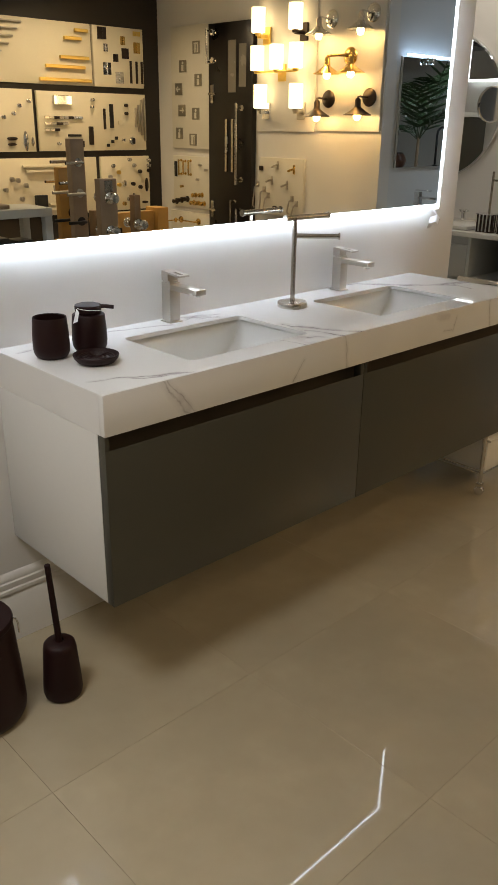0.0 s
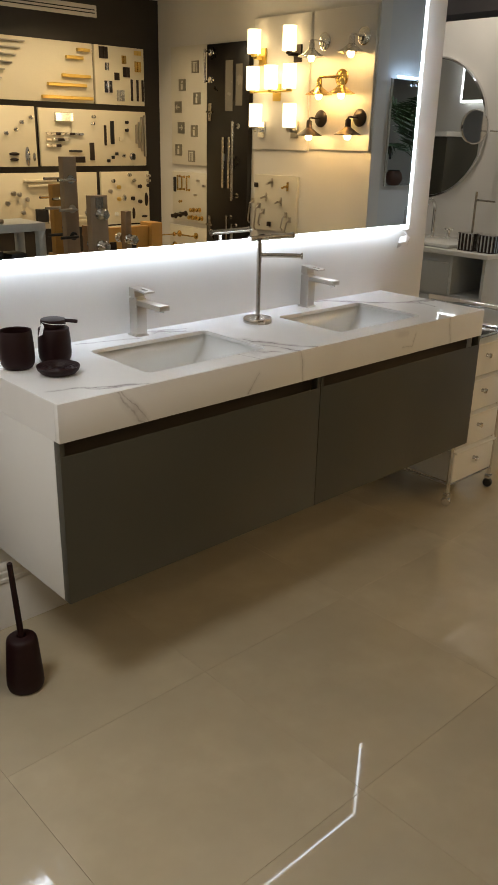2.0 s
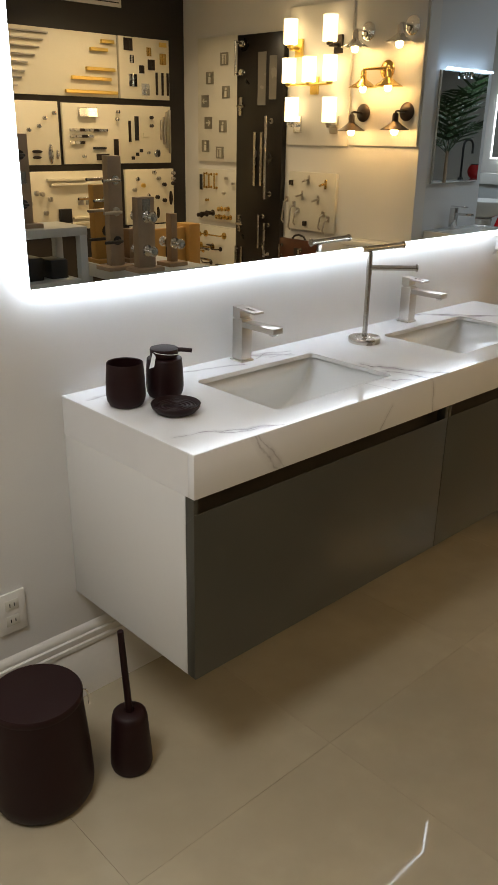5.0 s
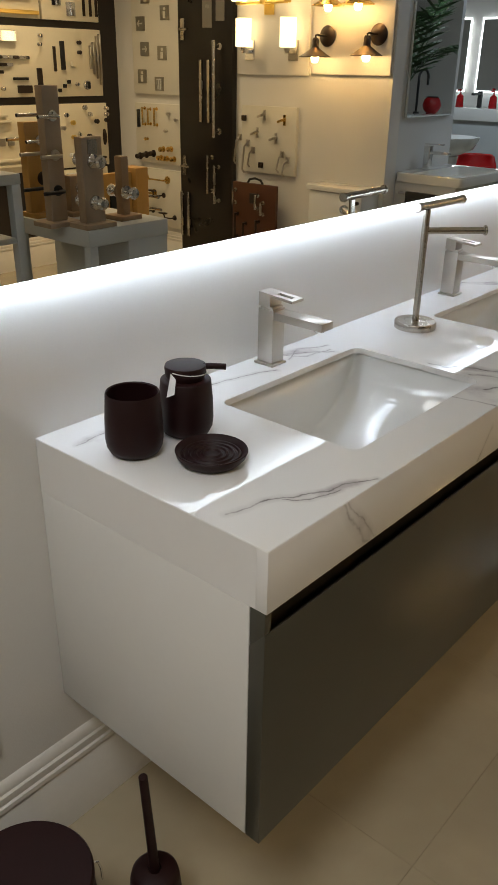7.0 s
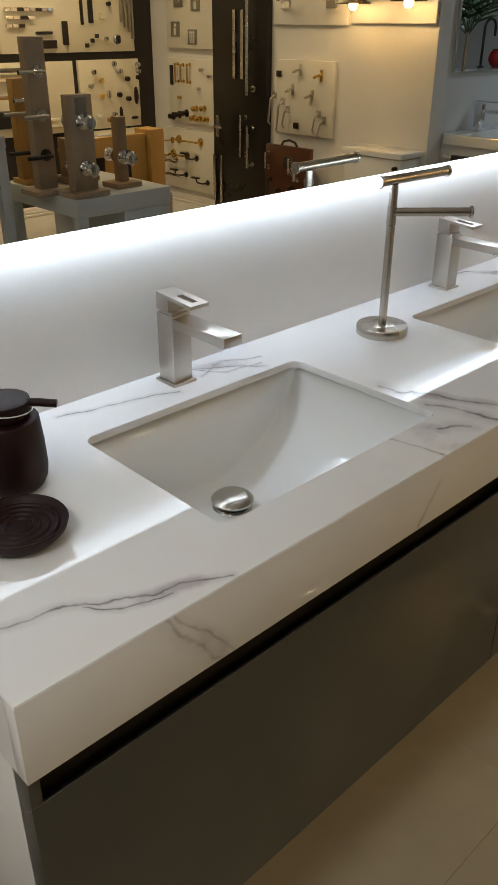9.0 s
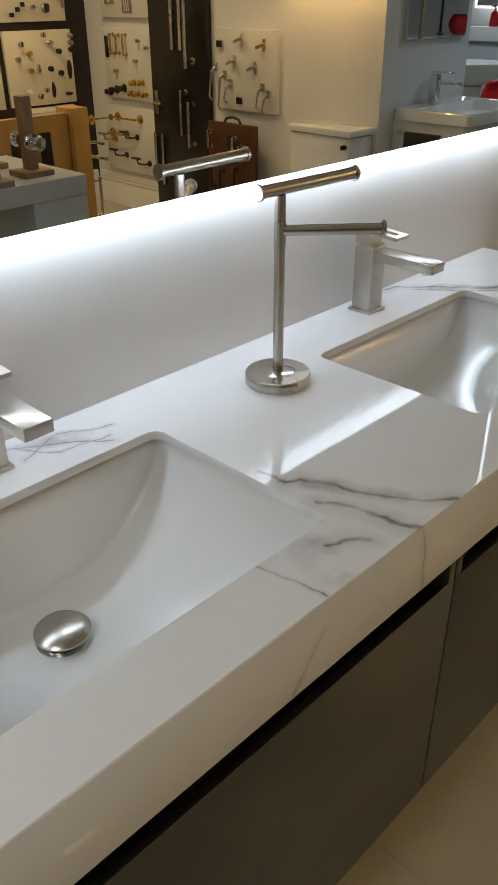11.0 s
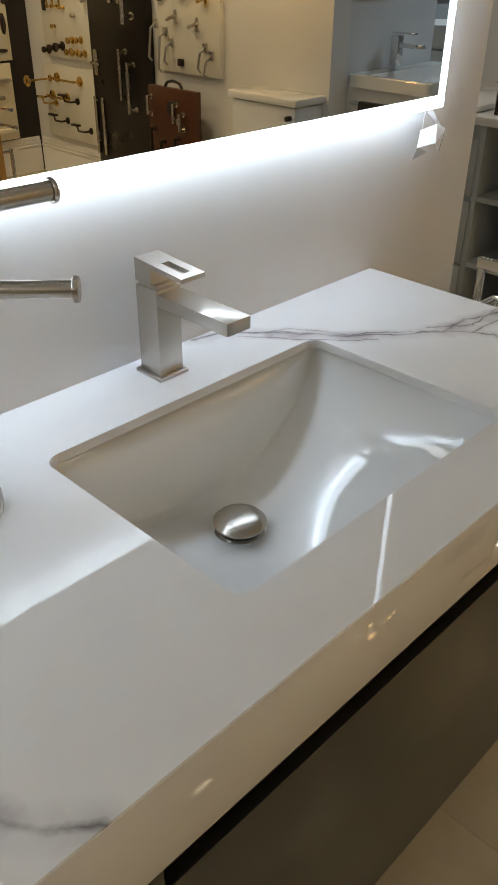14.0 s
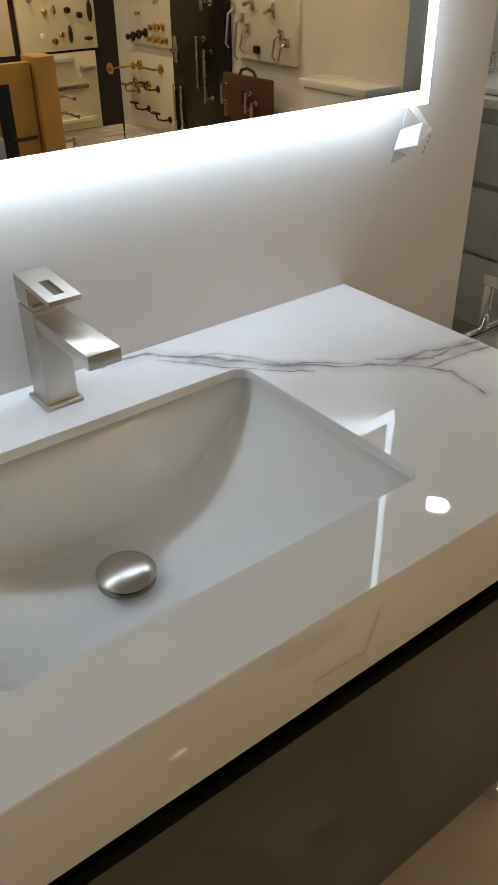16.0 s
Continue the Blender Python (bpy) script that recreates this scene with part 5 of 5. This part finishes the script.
def basket(x, y, z):
    t = thing("mirror_basket", (x, y, z), "square basket of chrome slats on the white top", "basket", "chrome baskets")
    part("base", boxed(x - 0.050, x + 0.050, y - 0.050, y + 0.050, z, z + 0.006, 0.001), BRONZE, t)
    part("rim", boxed(x - 0.054, x + 0.054, y - 0.054, y + 0.054, z + 0.100, z + 0.105, 0.001), CHROME, t)
    for side in range(4):
        for k in range(8):
            m = pose(x, y, z, 0, 0, 90 * side) @ pose(0.051, -0.042 + 0.012 * k, 0.006)
            part("slat", boxed(-0.002, 0.002, -0.0045, 0.0045, 0, 0.0935, 0.0, m), CHROME if k % 2 else BRONZE, t)
    return t


basket(3.43, 0.60, CZ + 0.031)
basket(3.43, 0.462, CZ + 0.031)
st = thing("towel_stand", (3.60, 0.70, CZ + 0.031), "slim steel towel stand with one arm", "towel stand")
part("foot", lathe([(0, 0), (0.05, 0), (0.05, 0.01), (0, 0.012)], 24, Matrix.Translation((3.60, 0.70, CZ + 0.031))), STEEL, st)
part("post", rod((3.60, 0.70, CZ + 0.042), (3.60, 0.70, CZ + 0.36), 0.007, 12), STEEL, st)
part("arm", rod((3.60, 0.70, CZ + 0.31), (3.57, 0.55, CZ + 0.31), 0.006, 12), STEEL, st)

# lit mirror and second vanity on the side wall, seen in the round mirror
lit_mirror("lit_mirror", 1.0, 2.16, 1.18 + 0.62, 2.40, pose(END, 0, 0, 0, 0, 90), LED_FAR, LED_FAR, "backlit mirror with a cool white glowing border")
sv = thing("slate_vanity", (2.35, 2.2, 0), "dark slate vanity with a white top beside the side wall", "vanity")
part("body", boxed(END + 0.002, END + 0.48, 1.95, 3.1, 0.2, 1.52, 0.003), LACQUER, sv)
part("top", boxed(END + 0.002, END + 0.52, 1.93, 3.12, 1.521, 1.56, 0.004), CERAMIC, sv)


# ---- chrome drawer trolley beside the vanity ----
tr = thing("drawer_trolley", (2.06, -0.22, 0), "chrome tube trolley with white drawers on castors", "trolley")
X0, X1, Y0, Y1 = 1.885, 2.215, -0.405, -0.045
for x in (X0, X1):
    for y in (Y0, Y1):
        p = part("leg", rod((x, y, 0.062), (x, y, 0.735), 0.0085, 14), CHROME, tr)
        part("wheel", lathe([(0, -0.011), (0.018, -0.011), (0.021, -0.007), (0.021, 0.007), (0.018, 0.011), (0, 0.011)], 22, pose(x, y, 0.0215, 0, 90, 20)), BLACK if x == X1 else CHROME, p, "small castor wheel")
        part("fork", boxed(x - 0.014, x + 0.014, y - 0.012, y + 0.012, 0.0425, 0.062, 0.003), CHROME, p)
for z in (0.10, 0.735):
    for a, b in (((X0, Y0), (X1, Y0)), ((X0, Y1), (X1, Y1)), ((X0, Y0), (X0, Y1)), ((X1, Y0), (X1, Y1))):
        part("rail", rod((*a, z), (*b, z), 0.0075, 12), CHROME, tr)
for k in range(4):
    z = 0.106 + 0.154 * k
    d = part("drawer", boxed(X0 + 0.012, X1 - 0.012, Y0 + 0.004 - 0.012, Y1 - 0.012, z, z + 0.135, 0.006), WHITE_PANEL, tr, "white plastic drawer")
    part("lip", boxed(X0 + 0.010, X1 - 0.010, Y0 - 0.02, Y1 - 0.012, z + 0.1355, z + 0.145, 0.002), WHITE_PANEL, d)
    part("drawer_knob", lathe([(0, 0), (0.009, 0), (0.007, 0.008), (0.012, 0.014), (0.010, 0.020), (0, 0.022)], 16, Matrix.Translation(((X0 + X1) / 2, Y0 - 0.008, z + 0.085)) @ Matrix.Rotation(radians(90), 4, "X")), CHROME, d, "chrome knob")
part("tray", boxed(X0 + 0.01, X1 - 0.01, Y0 + 0.01, Y1 - 0.01, 0.727, 0.733, 0.001), ACRYLIC, tr, "clear acrylic tray")
h = part("handle_bar", boxed(2.118, 2.132, -0.445, -0.045, 0.828, 0.848, 0.002), CHROME, tr, "raised flat chrome handle")
for y in (-0.41, -0.055):
    part("handle_post", boxed(2.119, 2.131, y - 0.006, y + 0.006, 0.742, 0.828, 0.001), CHROME, h)

# ---- folded paper leaflet hanging under the mirror's corner ----
lf = thing("paper_tag", (1.92, -0.02, 1.10), "crumpled white folded paper tag under the mirror's corner", "paper tag")


part("leaf", leaf([(1.876, -0.036, 1.084), (1.899, -0.024, 1.106), (1.936, -0.030, 1.112), (1.909, -0.048, 1.088)]), PAPER, lf)
part("leaf", leaf([(1.910, -0.047, 1.087), (1.937, -0.029, 1.111), (1.955, -0.034, 1.103), (1.917, -0.050, 1.076)]), PAPER, lf)
part("leaf", leaf([(1.914, -0.020, 1.133), (1.936, -0.018, 1.131), (1.964, -0.030, 1.093), (1.953, -0.028, 1.104), (1.936, -0.026, 1.113)]), PAPER, lf)
part("leaf", leaf([(1.877, -0.035, 1.083), (1.886, -0.022, 1.061), (1.896, -0.018, 1.060), (1.902, -0.038, 1.074)]), PAPER, lf)
part("string", tube([(1.912, -0.022, 1.134), (1.904, -0.024, 1.122), (1.902, -0.026, 1.106)], 0.0004, 6), PAPER, lf)
for k in range(4):
    part("print_bar", boxed(-0.0006, 0.0006, -0.0003, 0.0003, -0.0025, 0.0025, 0.0, pose(1.922 + 0.008 * k, -0.0485 + 0.0034 * k, 1.0765 + 0.0057 * k)), PRINT, lf)

# ---- the far room past the pier ----
for y0, y1 in ((-3.84, -3.56), (-3.44, -3.08), (-2.70, -2.20)):
    lit_mirror("lit_mirror", y0, y1, 1.22, 1.95, pose(8.2, 0, 0, 0, 0, -90) @ Matrix.Diagonal((-1, 1, 1, 1)), LED_FAR, LED_FAR, "backlit mirror with bright edges on a far wall", "far mirrors")
fc = thing("far_counter", (7.9, -2.8, 0), "long white counter with grey fronts along the far wall", "counter")
part("top", boxed(7.62, 8.198, -4.2, -0.6, 0.96, 1.08, 0.004), CERAMIC, fc)
part("body", boxed(7.66, 8.198, -4.18, -0.62, 0.0, 0.959, 0.002), GREY_PAINT, fc)
for k, y in enumerate((-3.40, -3.02, -2.64, -2.26)):
    t = thing("soap_pump", (7.78, y, 1.08), "red soap pump on the far counter", "soap dispenser", "red accessories")
    part("bottle", lathe([(0, 0), (0.04, 0), (0.042, 0.02), (0.035, 0.11), (0.012, 0.13), (0, 0.13)], 20, Matrix.Translation((7.78, y, 1.08))), RED, t)
    part("nozzle", tube([(7.78, y, 1.21), (7.78, y, 1.25), (7.72, y, 1.245)], 0.009, 8), RED, t)
    t = thing("black_tap", (7.88, y + 0.18, 1.08), "black square tap on the far counter", "faucet", "black taps")
    part("body", boxed(7.86, 7.90, y + 0.16, y + 0.20, 1.08, 1.24, 0.003), BLACK, t)
    part("spout", boxed(7.70, 7.8595, y + 0.165, y + 0.195, 1.20, 1.225, 0.003), BLACK, t)
pd = thing("pedestal_basin", (5.6, -2.35, 0), "white pedestal basin with a wide rim", "sink")
part("bowl", lathe([(0, 0.80), (0.10, 0.80), (0.22, 0.86), (0.26, 0.93), (0.265, 0.95), (0.25, 0.95), (0.2, 0.88), (0, 0.84)], 36, Matrix.Translation((5.6, -2.35, 0))), CERAMIC, pd)
part("pedestal", lathe([(0, 0), (0.13, 0), (0.10, 0.2), (0.08, 0.6), (0.11, 0.7995), (0, 0.7995)], 28, Matrix.Translation((5.6, -2.35, 0))), CERAMIC, pd)


def red_chair(x, y, turn, label):
    """A moulded shell chair on a swivel foot."""
    t = thing("red_chair", (x, y, 0), label, "chair", "red chairs")
    m = pose(x, y, 0, 0, 0, turn)
    bm = bmesh.new()
    rows = []
    for j, (d, z, w) in enumerate(((0.22, 0.46, 0.17), (0.20, 0.48, 0.20), (0.0, 0.45, 0.22), (-0.16, 0.46, 0.22), (-0.21, 0.50, 0.22), (-0.24, 0.60, 0.21), (-0.25, 0.69, 0.18), (-0.25, 0.71, 0.14))):
        rows.append([bm.verts.new(m @ Vector((w * k / 4, d + 0.05 * abs(k / 4) ** 2 * (j > 3), z + 0.05 * abs(k / 4) ** 3 * (j < 5)))) for k in range(-4, 5)])
    for a, b in zip(rows, rows[1:]):
        for k in range(8):
            bm.faces.new((a[k], a[k + 1], b[k + 1], b[k]))
    shell = part("shell", bm, RED, t, "glossy red moulded shell")
    mod = shell.modifiers.new("thick", "SOLIDIFY")
    mod.thickness = 0.02
    part("leg", lathe([(0, 0), (0.20, 0), (0.19, 0.012), (0.03, 0.03), (0.025, 0.435), (0, 0.435)], 24, m), CHROME, t)
    return t


red_chair(6.35, -2.80, 35, "red moulded chair in the far room")
red_chair(6.75, -2.62, 60, "red moulded chair by the far counter")

# ---- side counter, seen twice mirrored ----
sc = thing("side_counter", (6.5, -0.3, 0), "white side counter with a thick top", "counter")
part("top", boxed(5.62, 7.40, -0.50, -0.10, 1.00, 1.05, 0.004), CERAMIC, sc)
part("body", boxed(5.65, 7.37, -0.48, -0.12, 0.0, 0.999, 0.002), GREY_PAINT, sc)
for x, glaze, tone in ((6.0, MAHOGANY, "brown"), (6.95, RED, "red")):
    t = thing("round_vessel", (x, -0.32, 1.05), f"round {tone} vessel with a dark rim on a white counter", "vessel", "vessels on the counter")
    m = Matrix.Translation((x, -0.32, 1.0505))
    part("pot", lathe([(0, 0), (0.05, 0), (0.08, 0.03), (0.092, 0.07), (0.078, 0.12), (0.058, 0.14), (0.054, 0.136), (0.075, 0.07), (0, 0.02)], 28, m), glaze, t)
    part("rim", lathe([(0.050, 0.1405), (0.061, 0.1405), (0.061, 0.149), (0.050, 0.149), (0.050, 0.1405)], 28, m), BLACK, t)
    g = thing("black_gooseneck_tap", (x - 0.16, -0.24, 1.05), "black gooseneck tap on a white counter", "faucet", "black gooseneck taps")
    pts = [(x - 0.16, -0.24, 1.0505), (x - 0.16, -0.24, 1.36)] + [(x - 0.07 - 0.09 * math.cos(math.pi * k / 8), -0.24, 1.37 + 0.07 * math.sin(math.pi * k / 8)) for k in range(1, 9)]
    part("spout", tube(pts + [(x + 0.02, -0.24, 1.30)], 0.012, 12), BLACK, g)
    part("base", lathe([(0, 0), (0.03, 0), (0.028, 0.012), (0, 0.014)], 20, Matrix.Translation((x - 0.16, -0.24, 1.0505))), BLACK, g)

# ---- palm in a pot, seen twice mirrored ----
def palm(x, y, label):
    t = thing("potted_palm", (x, y, 0), label, "potted plant")
    part("pot", lathe([(0, 0), (0.13, 0), (0.17, 0.30), (0.175, 0.32), (0.16, 0.32), (0.15, 0.27), (0, 0.27)], 32, Matrix.Translation((x, y, 0))), BLACK, t)
    part("trunk", rod((x, y, 0.271), (x + 0.02, y, 1.35), 0.022, 12, r2=0.014), WALNUT, t)
    rng = random.Random(5)
    for k in range(15):
        a = k * 2.4 + rng.uniform(-0.2, 0.2)
        lift, reach = rng.uniform(0.75, 1.75), rng.uniform(0.30, 0.52)
        bm = bmesh.new()
        base = Vector((x + 0.02, y, 1.32))
        pts = []
        for s in range(13):
            u = s / 12
            pts.append(base + Vector((math.cos(a) * reach * u, math.sin(a) * reach * u, 0.62 * lift * u - 0.62 * u * u * (0.55 + 0.3 * (1.15 - lift)))))
        tube(pts, 0.004, 5, bm)
        side = Vector((-math.sin(a), math.cos(a), 0))
        for s in range(2, 13):
            for sg in (-1, 1):
                p = pts[s]
                d = (pts[s] - pts[s - 1]).normalized()
                ln = 0.26 * math.sin(math.pi * (0.15 + 0.8 * s / 13)) * rng.uniform(0.8, 1.1)
                tip = p + (side * sg * 0.75 + d * 0.6).normalized() * ln + Vector((0, 0, -0.05))
                w = d * 0.012
                q = [bm.verts.new(v) for v in (p - w, p * 0.5 + tip * 0.5 - w + Vector((0, 0, 0.006)), tip, p * 0.5 + tip * 0.5 + w + Vector((0, 0, 0.006)), p + w)]
                bm.faces.new(q)
        part("frond", bm, LEAF, t)
    return t


palm(5.75, -0.72, "tall potted palm with dark feathery fronds")

# ---- floor tiles ----
PX, PY = 0.632, 0.606
me = mesh_of("floor_tile", boxed(0.0003, PX - 0.0003, 0.0003, PY - 0.0003, -0.008, 0.0, 0.0003, seg=1), TILE)
count = 0
for j in range(-9, 7):
    for i in range(-5, 15):
        x, y = -0.266 + i * PX, -0.602 + j * PY
        if x + PX < -3.0 or x > 8.2 or y + PY < -6.0 or y > 3.6 or count >= 300:
            continue
        ob = new("floor_tile", me)
        ob.matrix_basis = Matrix.Translation((x, y, 0))
        ob.parent = floor
        count += 1
